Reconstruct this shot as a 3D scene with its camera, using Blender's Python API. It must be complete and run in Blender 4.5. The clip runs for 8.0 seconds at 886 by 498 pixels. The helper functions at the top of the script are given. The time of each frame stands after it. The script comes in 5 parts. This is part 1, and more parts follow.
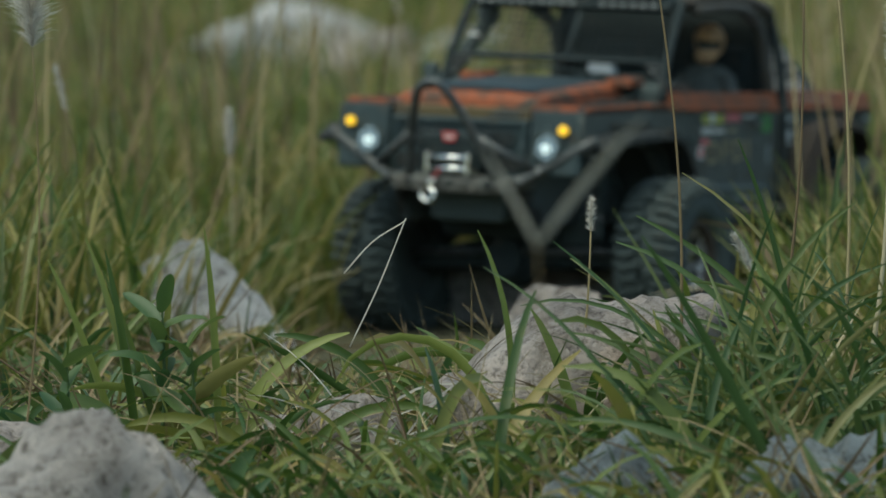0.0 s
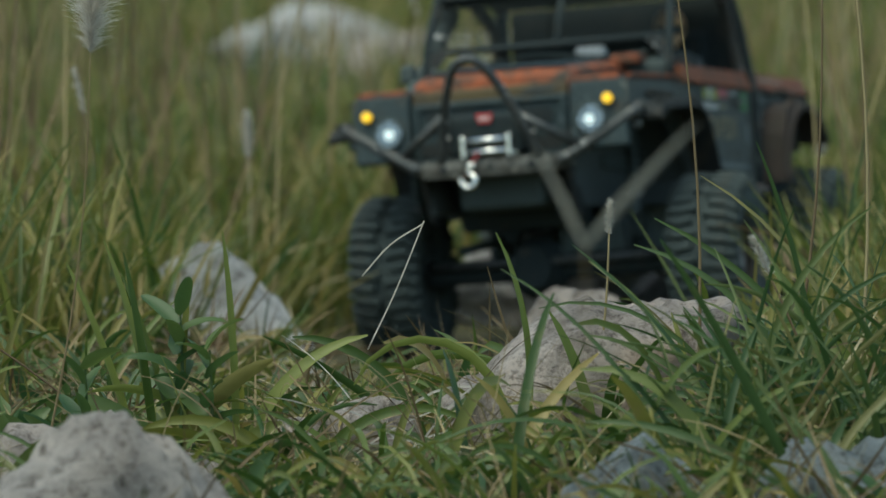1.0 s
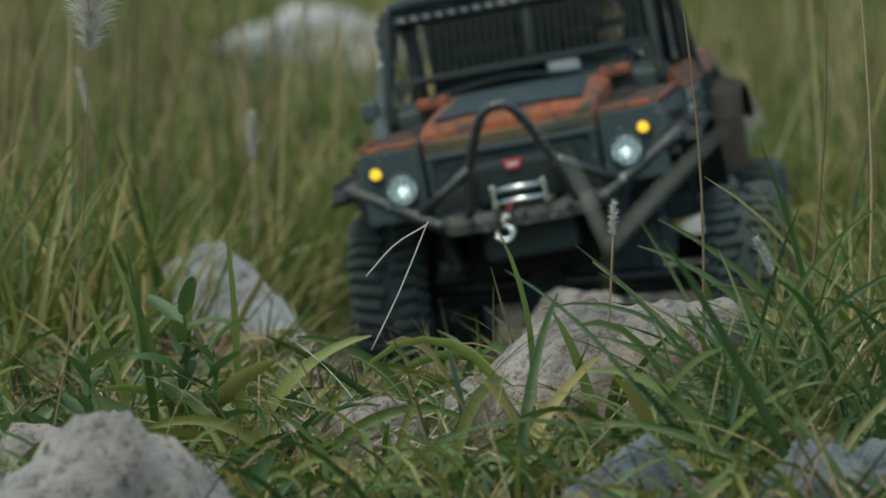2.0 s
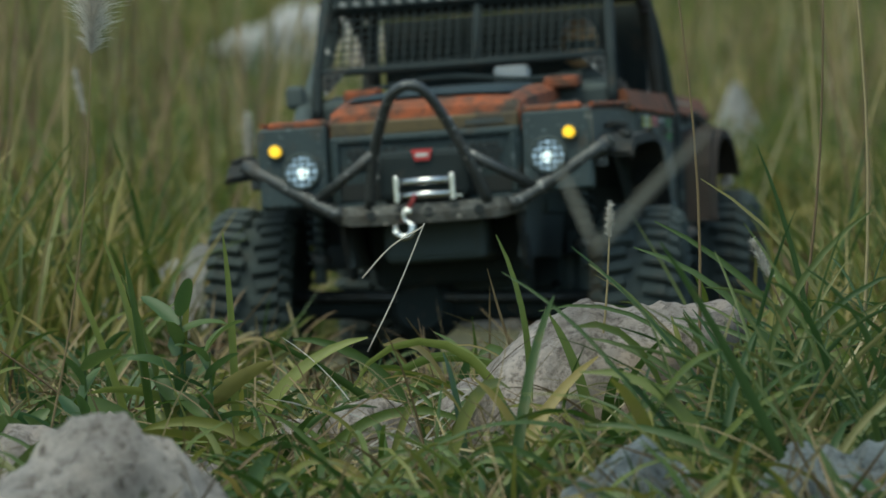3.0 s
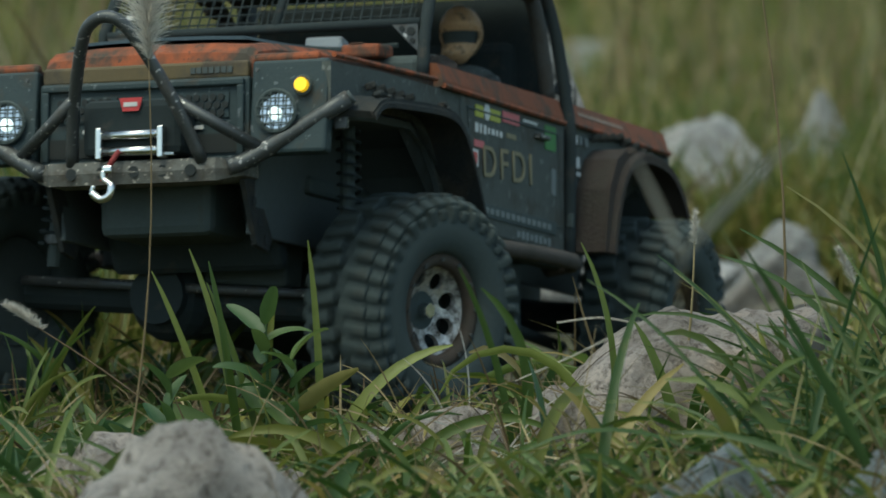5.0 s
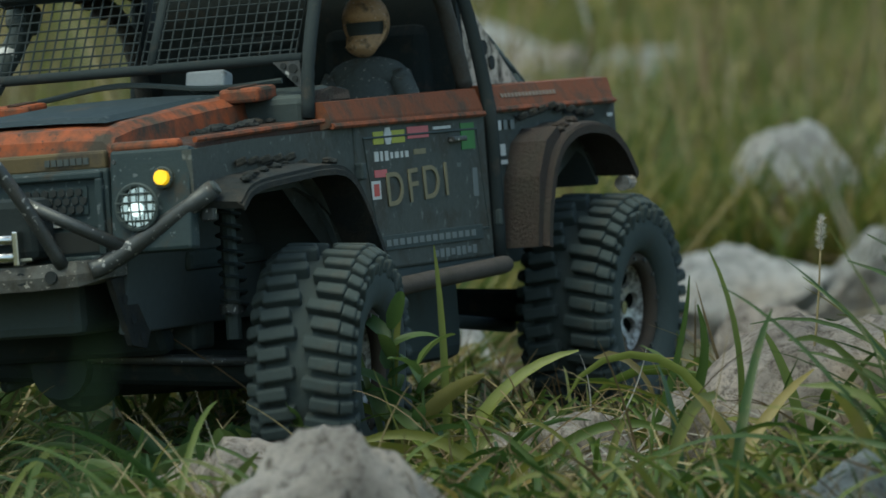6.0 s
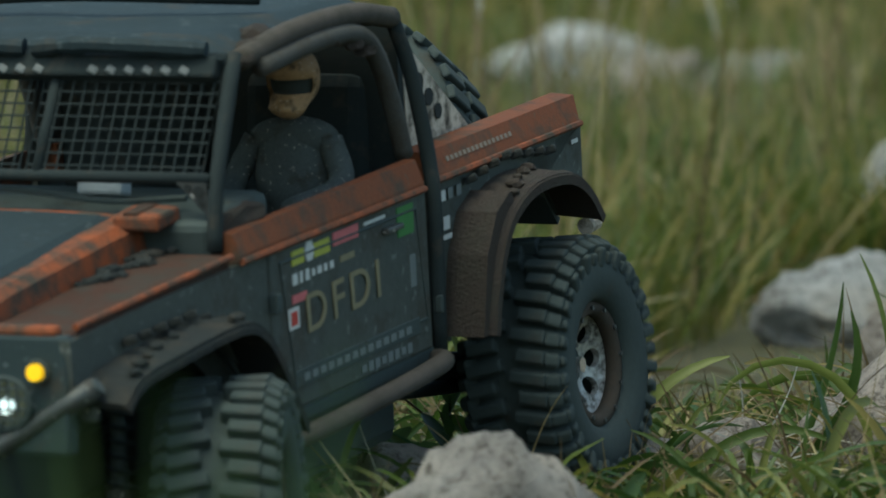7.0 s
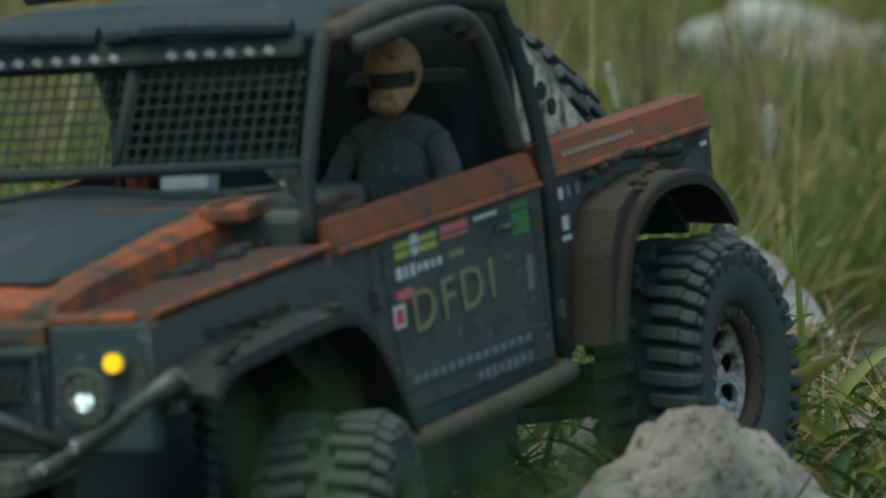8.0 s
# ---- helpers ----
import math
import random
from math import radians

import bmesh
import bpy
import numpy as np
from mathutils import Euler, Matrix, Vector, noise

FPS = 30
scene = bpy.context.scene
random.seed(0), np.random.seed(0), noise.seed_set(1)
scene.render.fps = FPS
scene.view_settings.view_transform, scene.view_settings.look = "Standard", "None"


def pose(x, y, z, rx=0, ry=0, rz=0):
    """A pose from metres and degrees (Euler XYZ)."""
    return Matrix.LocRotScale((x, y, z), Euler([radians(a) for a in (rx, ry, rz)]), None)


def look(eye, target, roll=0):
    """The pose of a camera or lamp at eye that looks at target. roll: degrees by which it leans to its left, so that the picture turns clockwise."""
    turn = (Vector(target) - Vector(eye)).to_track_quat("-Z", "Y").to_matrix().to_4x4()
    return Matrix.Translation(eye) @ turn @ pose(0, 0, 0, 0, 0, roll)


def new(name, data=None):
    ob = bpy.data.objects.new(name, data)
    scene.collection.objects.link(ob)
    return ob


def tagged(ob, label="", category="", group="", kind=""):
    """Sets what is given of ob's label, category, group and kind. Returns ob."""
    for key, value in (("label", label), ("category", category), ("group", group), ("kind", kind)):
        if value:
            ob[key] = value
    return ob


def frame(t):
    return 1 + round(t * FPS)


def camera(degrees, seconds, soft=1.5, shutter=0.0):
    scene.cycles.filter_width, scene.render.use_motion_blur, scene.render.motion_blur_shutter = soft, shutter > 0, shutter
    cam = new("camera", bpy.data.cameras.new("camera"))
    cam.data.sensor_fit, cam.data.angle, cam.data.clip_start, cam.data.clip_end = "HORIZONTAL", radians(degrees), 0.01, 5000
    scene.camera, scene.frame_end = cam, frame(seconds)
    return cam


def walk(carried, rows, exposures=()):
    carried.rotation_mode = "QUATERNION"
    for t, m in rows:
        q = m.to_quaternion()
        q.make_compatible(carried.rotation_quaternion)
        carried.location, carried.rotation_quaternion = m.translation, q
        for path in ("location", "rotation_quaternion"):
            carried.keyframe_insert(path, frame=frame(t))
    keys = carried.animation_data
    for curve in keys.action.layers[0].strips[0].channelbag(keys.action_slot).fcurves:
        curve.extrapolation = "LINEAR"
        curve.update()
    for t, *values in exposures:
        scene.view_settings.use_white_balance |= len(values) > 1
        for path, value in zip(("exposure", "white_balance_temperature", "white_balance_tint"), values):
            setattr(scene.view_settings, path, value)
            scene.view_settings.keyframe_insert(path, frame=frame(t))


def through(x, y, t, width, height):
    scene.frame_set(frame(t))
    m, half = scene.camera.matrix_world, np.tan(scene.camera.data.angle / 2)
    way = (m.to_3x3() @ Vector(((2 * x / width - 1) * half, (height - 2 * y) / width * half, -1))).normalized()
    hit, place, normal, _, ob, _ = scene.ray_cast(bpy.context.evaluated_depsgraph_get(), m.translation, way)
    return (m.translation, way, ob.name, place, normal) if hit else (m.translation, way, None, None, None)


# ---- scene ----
# ---------------------------------------------------------------- camera
cam = camera(8.0, 8.0, soft=1.5, shutter=0.2)
cam.data.dof.use_dof = True
cam.data.dof.focus_distance = 2.53
cam.data.dof.aperture_fstop = 25.0
EYE = 0.235
# seconds, slide along x, yaw, pitch, roll
PATH = [
    (0.0, 0.0, -0.170, -3.032, -0.144),
    (0.5, 0.0, -0.086, -2.988, -0.119),
    (1.0, 0.0, -0.003, -3.008, -0.107),
    (1.5, 0.0, 0.054, -3.009, -0.036),
    (1.7, 0.0, 0.050, -3.006, -0.022),
    (3.0, 0.0, 0.007, -2.986, 0.065),
    (3.5, 0.0, 0.007, -2.949, 0.066),
    (4.0, 0.0, 0.130, -2.938, 0.012),
    (4.5, 0.0, 0.439, -2.939, -0.013),
    (5.0, 0.0, 0.774, -2.918, -0.020),
    (5.2, -0.003, 0.900, -2.910, 0.0),
    (6.3, -0.042, 1.300, -2.853, 0.0),
    (6.5, -0.046, 1.442, -2.842, 0.0),
    (7.0, -0.051, 2.112, -2.821, 0.0),
    (7.5, -0.056, 2.973, -2.963, -0.018),
    (8.0, -0.061, 3.749, -3.055, -0.014),
]
walk(cam, [(t, pose(x, 0, EYE, 90 + pitch, -roll, yaw)) for t, x, yaw, pitch, roll in PATH],
     exposures=[(0.0, 0.74, 6500, -10), (3.0, 0.72, 6500, -11), (8.0, 0.70, 6500, -13)])

# the truck: seconds, place, turn
DRIVE = [
    (0.0, 0.0204, 3.8824, 0.1050, -1.76, 1.73, -28.14),
    (0.3, 0.0090, 3.8013, 0.1104, -2.89, -1.03, -26.04),
    (0.5, 0.0148, 3.7414, 0.1165, -3.20, -0.15, -24.74),
    (0.8, 0.0282, 3.7211, 0.1223, -3.32, -1.10, -20.79),
    (1.0, 0.0263, 3.7030, 0.1230, -3.54, -4.92, -17.26),
    (1.2, 0.0216, 3.6737, 0.1229, -2.38, -8.92, -14.50),
    (1.5, 0.0190, 3.6358, 0.1142, -1.29, -12.98, -9.18),
    (1.7, 0.0345, 3.5478, 0.1087, 0.35, -12.09, -7.97),
    (2.8, 0.0265, 3.1663, 0.1199, 1.07, -5.67, -4.36),
    (3.0, -0.0100, 3.1217, 0.1250, -2.97, -4.31, -9.89),
    (3.2, -0.0238, 3.0769, 0.1166, -4.90, -0.34, -10.79),
    (3.3, -0.0203, 3.0355, 0.1376, -5.71, 3.04, -11.93),
    (3.5, -0.0292, 2.9862, 0.1440, -5.79, 3.93, -12.77),
    (3.7, -0.0483, 2.9261, 0.1464, -5.19, 3.70, -14.30),
    (4.0, -0.0749, 2.8526, 0.1371, -3.00, 1.60, -14.10),
    (4.2, -0.0874, 2.8340, 0.1473, -4.56, -2.26, -13.67),
    (4.5, -0.1129, 2.8175, 0.1598, -6.72, -7.32, -14.19),
    (4.7, -0.1295, 2.7611, 0.1679, -8.00, -8.51, -15.76),
    (5.0, -0.1621, 2.6475, 0.1656, -7.90, -2.94, -20.23),
    (5.2, -0.1755, 2.5479, 0.1551, -4.67, 2.63, -22.24),
    (6.3, -0.2750, 2.3514, 0.1231, 3.56, -5.91, -22.96),
    (6.5, -0.2803, 2.1605, 0.1106, 6.92, -2.03, -21.74),
    (6.7, -0.2966, 2.0422, 0.1028, 8.63, 4.45, -22.38),
    (7.0, -0.3289, 2.1042, 0.0919, 7.59, 0.21, -22.56),
    (7.3, -0.3440, 1.9032, 0.0924, 7.19, -8.97, -20.49),
    (7.5, -0.3482, 1.9188, 0.0786, 8.92, -6.41, -21.04),
    (7.7, -0.3425, 1.8656, 0.0931, 7.20, -2.45, -21.86),
    (8.0, -0.3527, 1.9317, 0.0940, 5.95, -3.25, -22.56),
]

# ---------------------------------------------------------------- light
world = bpy.data.worlds.new("sky")
scene.world = world
world.use_nodes = True
wn = world.node_tree
sky = wn.nodes.new("ShaderNodeTexSky")
sky.sky_type = "NISHITA"
sky.sun_disc = False
sky.sun_elevation = radians(65)
sky.sun_rotation = radians(-141)
sky.air_density = 1.0
sky.dust_density = 3.0
sky.altitude = 50
back = wn.nodes["Background"]
wn.links.new(sky.outputs["Color"], back.inputs["Color"])
back.inputs["Strength"].default_value = 0.145
sun_data = bpy.data.lights.new("sun", "SUN")
sun_data.energy = 1.1
sun_data.angle = radians(35)
sun_data.color = (1.0, 0.95, 0.87)
sun = new("sun", sun_data)
sun.matrix_world = look((-1.8, 0.6, 6.0), (0.0, 2.8, 0.0))


# ---------------------------------------------------------------- materials
def node_mat(name, rough=0.8, metal=0.0):
    m = bpy.data.materials.new(name)
    m.use_nodes = True
    nt = m.node_tree
    p = nt.nodes["Principled BSDF"]
    p.inputs["Roughness"].default_value = rough
    p.inputs["Metallic"].default_value = metal
    return m, nt, p


def noise_node(nt, scale, detail=6.0, rough=0.6, coord="Object"):
    tc = nt.nodes.new("ShaderNodeTexCoord")
    n = nt.nodes.new("ShaderNodeTexNoise")
    n.inputs["Scale"].default_value = scale
    n.inputs["Detail"].default_value = detail
    n.inputs["Roughness"].default_value = rough
    nt.links.new(tc.outputs[coord], n.inputs["Vector"])
    return n


def ramp_node(nt, source, stops):
    r = nt.nodes.new("ShaderNodeValToRGB")
    while len(r.color_ramp.elements) < len(stops):
        r.color_ramp.elements.new(0.5)
    for e, (pos, c) in zip(r.color_ramp.elements, stops):
        e.position = pos
        e.color = (*c, 1)
    nt.links.new(source, r.inputs["Fac"])
    return r


def mix_node(nt, fac, a, b, mode="MIX"):
    x = nt.nodes.new("ShaderNodeMix")
    x.data_type = "RGBA"
    x.blend_type = mode
    if isinstance(fac, float):
        x.inputs[0].default_value = fac
    else:
        nt.links.new(fac, x.inputs[0])
    for slot, v in ((6, a), (7, b)):
        if isinstance(v, tuple):
            x.inputs[slot].default_value = (*v, 1)
        else:
            nt.links.new(v, x.inputs[slot])
    return x.outputs[2]


def bump_node(nt, p, source, strength, distance):
    b = nt.nodes.new("ShaderNodeBump")
    b.inputs["Strength"].default_value = strength
    b.inputs["Distance"].default_value = distance
    nt.links.new(source, b.inputs["Height"])
    nt.links.new(b.outputs["Normal"], p.inputs["Normal"])


MUD = (0.064, 0.055, 0.043)


def worn(name, color, rough=0.5, metal=0.0, mud=0.45, tint=0.75, scale=60.0, chips=None, lumps=0.0006):
    """Paint, plastic or metal with dried mud in patches and a fine grain."""
    m, nt, p = node_mat(name, rough, metal)
    p.inputs["Specular IOR Level"].default_value = 0.5 if metal else 0.3
    big = noise_node(nt, scale, 8, 0.65)
    fine = noise_node(nt, scale * 9, 5, 0.7)
    base = mix_node(nt, fine.outputs["Fac"], color, tuple(c * tint for c in color))
    if chips:
        spots = noise_node(nt, scale * 5, 3, 0.5)
        chip = ramp_node(nt, spots.outputs["Fac"], [(0.64, (0, 0, 0)), (0.68, (1, 1, 1))])
        base = mix_node(nt, chip.outputs["Color"], base, chips)
    patch = ramp_node(nt, big.outputs["Fac"], [(max(0.02, 0.62 - mud * 0.35), (0, 0, 0)), (0.78 - mud * 0.25, (1, 1, 1))])
    speck = mix_node(nt, fine.outputs["Fac"], MUD, tuple(c * 0.6 for c in MUD))
    out = mix_node(nt, patch.outputs["Color"], base, speck)
    nt.links.new(out, p.inputs["Base Color"])
    r = nt.nodes.new("ShaderNodeMapRange")
    r.inputs["To Min"].default_value = rough
    r.inputs["To Max"].default_value = 0.92
    nt.links.new(patch.outputs["Color"], r.inputs["Value"])
    nt.links.new(r.outputs["Result"], p.inputs["Roughness"])
    if metal:
        mm = nt.nodes.new("ShaderNodeMapRange")
        mm.inputs["To Min"].default_value = metal
        mm.inputs["To Max"].default_value = 0.0
        nt.links.new(patch.outputs["Color"], mm.inputs["Value"])
        nt.links.new(mm.outputs["Result"], p.inputs["Metallic"])
    bump_node(nt, p, fine.outputs["Fac"], 0.35 if lumps < 0.001 else 0.9, lumps)
    return m


def plain(name, color, rough=0.6, metal=0.0):
    m, nt, p = node_mat(name, rough, metal)
    n = noise_node(nt, 300, 4)
    nt.links.new(mix_node(nt, n.outputs["Fac"], color, tuple(c * 0.7 for c in color)), p.inputs["Base Color"])
    return m


def glow(name, color, strength):
    m, nt, p = node_mat(name, 0.25)
    p.inputs["Base Color"].default_value = (*color, 1)
    p.inputs["Emission Color"].default_value = (*color, 1)
    p.inputs["Emission Strength"].default_value = strength
    return m


def leaf_mat(name, stops, through=0.4, rough=0.5, patches=False):
    """Blades and leaves: a tone for every blade, fine streaks, and light through the blade."""
    m, nt, p = node_mat(name, rough)
    geo = nt.nodes.new("ShaderNodeNewGeometry")
    info = nt.nodes.new("ShaderNodeObjectInfo")
    add = nt.nodes.new("ShaderNodeMath")
    add.operation = "ADD"
    nt.links.new(geo.outputs["Random Per Island"], add.inputs[0])
    nt.links.new(info.outputs["Random"], add.inputs[1])
    wrap = nt.nodes.new("ShaderNodeMath")
    wrap.operation = "FRACT"
    nt.links.new(add.outputs[0], wrap.inputs[0])
    r = ramp_node(nt, wrap.outputs[0], stops)
    n = noise_node(nt, 180, 4)
    col = mix_node(nt, n.outputs["Fac"], r.outputs["Color"], (0.05, 0.055, 0.015), "MULTIPLY")
    tone = mix_node(nt, 0.25, r.outputs["Color"], col)
    large = noise_node(nt, 22, 3)
    dry = ramp_node(nt, large.outputs["Fac"], [(0.58, (0, 0, 0)), (0.75, (1, 1, 1))])
    tone = mix_node(nt, dry.outputs["Color"], tone, mix_node(nt, 0.55, tone, (0.20, 0.16, 0.06)))
    if patches:
        # broad drifts of darker and of yellower growth
        field = noise_node(nt, 1.1, 4, 0.6)
        drift = ramp_node(nt, field.outputs["Fac"], [(0.34, (0.42, 0.52, 0.40)), (0.48, (1, 1, 1)), (0.62, (1.0, 0.92, 0.75)), (0.72, (0.55, 0.62, 0.5))])
        tone = mix_node(nt, 1.0, tone, drift.outputs["Color"], "MULTIPLY")
    nt.links.new(tone, p.inputs["Base Color"])
    tr = nt.nodes.new("ShaderNodeBsdfTranslucent")
    nt.links.new(tone, tr.inputs["Color"])
    mixer = nt.nodes.new("ShaderNodeMixShader")
    mixer.inputs[0].default_value = through
    out = nt.nodes["Material Output"]
    nt.links.new(p.outputs[0], mixer.inputs[1])
    nt.links.new(tr.outputs[0], mixer.inputs[2])
    nt.links.new(mixer.outputs[0], out.inputs["Surface"])
    return m


def rock_mat(name, light, dark, scale=26.0):
    """Weathered limestone: blotches, pits, veins and lichen stains."""
    m, nt, p = node_mat(name, 0.9)
    a = noise_node(nt, scale, 10, 0.68)
    b = noise_node(nt, scale * 7, 8, 0.75)
    mid = tuple((x + y) / 2 for x, y in zip(light, dark))
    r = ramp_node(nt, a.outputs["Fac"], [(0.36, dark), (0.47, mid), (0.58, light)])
    stain = noise_node(nt, scale * 0.5, 5)
    sr = ramp_node(nt, stain.outputs["Fac"], [(0.50, (0, 0, 0)), (0.66, (1, 1, 1))])
    col = mix_node(nt, sr.outputs["Color"], r.outputs["Color"], tuple(c * k for c, k in zip(mid, (0.85, 0.74, 0.62))))
    vein = noise_node(nt, scale * 1.6, 3, 0.5)
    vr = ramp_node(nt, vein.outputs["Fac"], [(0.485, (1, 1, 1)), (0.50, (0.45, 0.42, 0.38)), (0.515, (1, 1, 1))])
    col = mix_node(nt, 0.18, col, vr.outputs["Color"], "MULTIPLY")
    # pits: colour multiplied darker where the fine bump height is low
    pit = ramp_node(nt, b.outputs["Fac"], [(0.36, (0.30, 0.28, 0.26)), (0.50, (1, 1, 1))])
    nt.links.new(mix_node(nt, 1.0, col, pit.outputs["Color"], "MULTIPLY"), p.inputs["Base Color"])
    mixh = nt.nodes.new("ShaderNodeMath")
    mixh.operation = "ADD"
    nt.links.new(a.outputs["Fac"], mixh.inputs[0])
    nt.links.new(b.outputs["Fac"], mixh.inputs[1])
    bump_node(nt, p, mixh.outputs[0], 1.0, 0.011)
    return m


SLATE = worn("slate_paint", (0.025, 0.041, 0.044), 0.6, 0, 0.18, 0.7, 70, chips=(0.09, 0.105, 0.11))
DARKBODY = worn("dark_body", (0.076, 0.086, 0.077), 0.7, 0, 0.34, 0.5, 45, chips=(0.12, 0.13, 0.12))
ORANGE = worn("orange_paint", (0.31, 0.078, 0.026), 0.7, 0, 0.66, 0.55, 80, chips=(0.08, 0.034, 0.02))
RUST = worn("muddy_orange", (0.085, 0.038, 0.023), 0.85, 0, 0.50, 0.5, 110, lumps=0.0014)
BELT = worn("belt_paint", (0.180, 0.053, 0.018), 0.75, 0, 0.42, 0.5, 60, chips=(0.11, 0.055, 0.03))
# black plastic, its base lightened to stand in for lens haze over dark parts
BLACK = worn("black_plastic", (0.056, 0.072, 0.070), 0.75, 0, 0.14, 0.7, 60)
MUDDY = worn("mud_plate", (0.070, 0.053, 0.043), 0.9, 0, 0.55, 0.45, 75, lumps=0.0022)
DARKMUD = worn("dark_mud", (0.032, 0.037, 0.036), 0.9, 0, 0.4, 0.5, 75, lumps=0.0018)
STEEL = worn("bumper_steel", (0.080, 0.086, 0.086), 0.45, 0.5, 0.30, 0.5, 90, chips=(0.40, 0.39, 0.37))
CAGE = worn("cage_tube", (0.021, 0.029, 0.030), 0.9, 0.0, 0.18, 0.7, 80)
MUDTUBE = worn("mud_tube", (0.092, 0.076, 0.064), 0.9, 0, 0.6, 0.5, 90)
CHROME = plain("chrome", (0.72, 0.72, 0.70), 0.22, 1.0)
RUBBER = worn("tyre_rubber", (0.054, 0.069, 0.066), 0.85, 0, 0.14, 0.6, 50)
RIM = worn("rim_metal", (0.70, 0.67, 0.62), 0.35, 0.8, 0.62, 0.6, 210)
RIMMUD = worn("rim_mud", (0.075, 0.055, 0.040), 0.9, 0, 0.7, 0.7, 90)
RED = plain("red_paint", (0.50, 0.03, 0.03), 0.4)
WHITE = plain("white_print", (0.60, 0.60, 0.58), 0.6)
PALEPLATE = worn("pale_plate", (0.60, 0.51, 0.42), 0.75, 0, 0.50, 0.8, 120)
OLIVEPRINT = plain("olive_print", (0.23, 0.195, 0.11), 0.7)
YELLOWPRINT = plain("yellow_print", (0.42, 0.42, 0.05), 0.6)
PINKPRINT = plain("pink_print", (0.58, 0.13, 0.14), 0.6)
GREENPRINT = plain("green_print", (0.045, 0.19, 0.035), 0.6)
GREYPRINT = plain("grey_print", (0.15, 0.17, 0.17), 0.6)
TARP = worn("tarp", (0.024, 0.040, 0.047), 0.75, 0, 0.20, 0.4, 46, chips=(0.05, 0.065, 0.07))
AMBER = glow("amber_lamp", (1.0, 0.55, 0.02), 0.36)
LAMP = glow("lamp_white", (0.85, 0.95, 1.0), 0.75)
REFLECTOR = plain("reflector", (0.55, 0.60, 0.62), 0.18, 1.0)
# dark hollows, with the same haze put into a lighter base colour
HOLE = plain("dark_hole", (0.062, 0.075, 0.075), 0.95)
# near-black for solid discs that paint the shade inside drilled holes and slots
HOLESHADE = plain("hole_shade", (0.018, 0.022, 0.022), 0.95)
GRASS = leaf_mat("grass_blade", [(0.0, (0.034, 0.072, 0.014)), (0.3, (0.068, 0.112, 0.017)), (0.6, (0.125, 0.160, 0.026)), (0.86, (0.20, 0.195, 0.038)), (1.0, (0.30, 0.22, 0.07))])
# deeper green with the shade of the tall grass put into the colour
SHADEGRASS = leaf_mat("shaded_green_blade", [(0.0, (0.038, 0.080, 0.022)), (0.45, (0.072, 0.118, 0.030)), (0.8, (0.125, 0.155, 0.040)), (1.0, (0.22, 0.19, 0.065))])
LEAF = leaf_mat("weed_leaf", [(0.0, (0.042, 0.092, 0.030)), (0.5, (0.075, 0.130, 0.036)), (1.0, (0.12, 0.165, 0.042))])
MEADOW = leaf_mat("meadow_blade", [(0.0, (0.070, 0.105, 0.020)), (0.35, (0.145, 0.170, 0.032)), (0.7, (0.24, 0.215, 0.050)), (1.0, (0.42, 0.33, 0.14))], patches=True)
DRYLEAF = leaf_mat("dry_leaf", [(0.0, (0.20, 0.19, 0.155)), (1.0, (0.30, 0.285, 0.24))], 0.3, 0.8)
YOUNG = leaf_mat("young_blade", [(0.0, (0.13, 0.175, 0.030)), (1.0, (0.20, 0.225, 0.045))])
STRAW = leaf_mat("straw", [(0.0, (0.10, 0.062, 0.030)), (0.5, (0.21, 0.15, 0.07)), (0.9, (0.34, 0.27, 0.13)), (1.0, (0.46, 0.40, 0.26))], 0.15, 0.7)
SEED = leaf_mat("seed_head", [(0.0, (0.55, 0.50, 0.43)), (1.0, (0.78, 0.74, 0.66))], 0.5, 0.8)
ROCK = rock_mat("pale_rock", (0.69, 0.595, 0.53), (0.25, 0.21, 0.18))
# grey stone toned down: the shade under the blades is in its colour
SHADEROCK = rock_mat("shaded_rock", (0.33, 0.375, 0.39), (0.12, 0.14, 0.145), 30)
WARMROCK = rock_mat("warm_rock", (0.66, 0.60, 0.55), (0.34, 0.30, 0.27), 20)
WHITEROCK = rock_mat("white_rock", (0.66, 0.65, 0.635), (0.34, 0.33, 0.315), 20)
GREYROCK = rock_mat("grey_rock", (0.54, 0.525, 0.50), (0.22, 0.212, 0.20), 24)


def soil_mat():
    m, nt, p = node_mat("soil", 0.95)
    a = noise_node(nt, 9, 8)
    b = noise_node(nt, 120, 6, 0.7)
    r = ramp_node(nt, a.outputs["Fac"], [(0.3, (0.045, 0.036, 0.022)), (0.5, (0.075, 0.075, 0.028)), (0.7, (0.12, 0.105, 0.05))])
    nt.links.new(mix_node(nt, b.outputs["Fac"], r.outputs["Color"], (0.05, 0.045, 0.02)), p.inputs["Base Color"])
    bump_node(nt, p, b.outputs["Fac"], 0.9, 0.006)
    return m


SOIL = soil_mat()

# ---------------------------------------------------------------- ground
rng = np.random.default_rng(7)
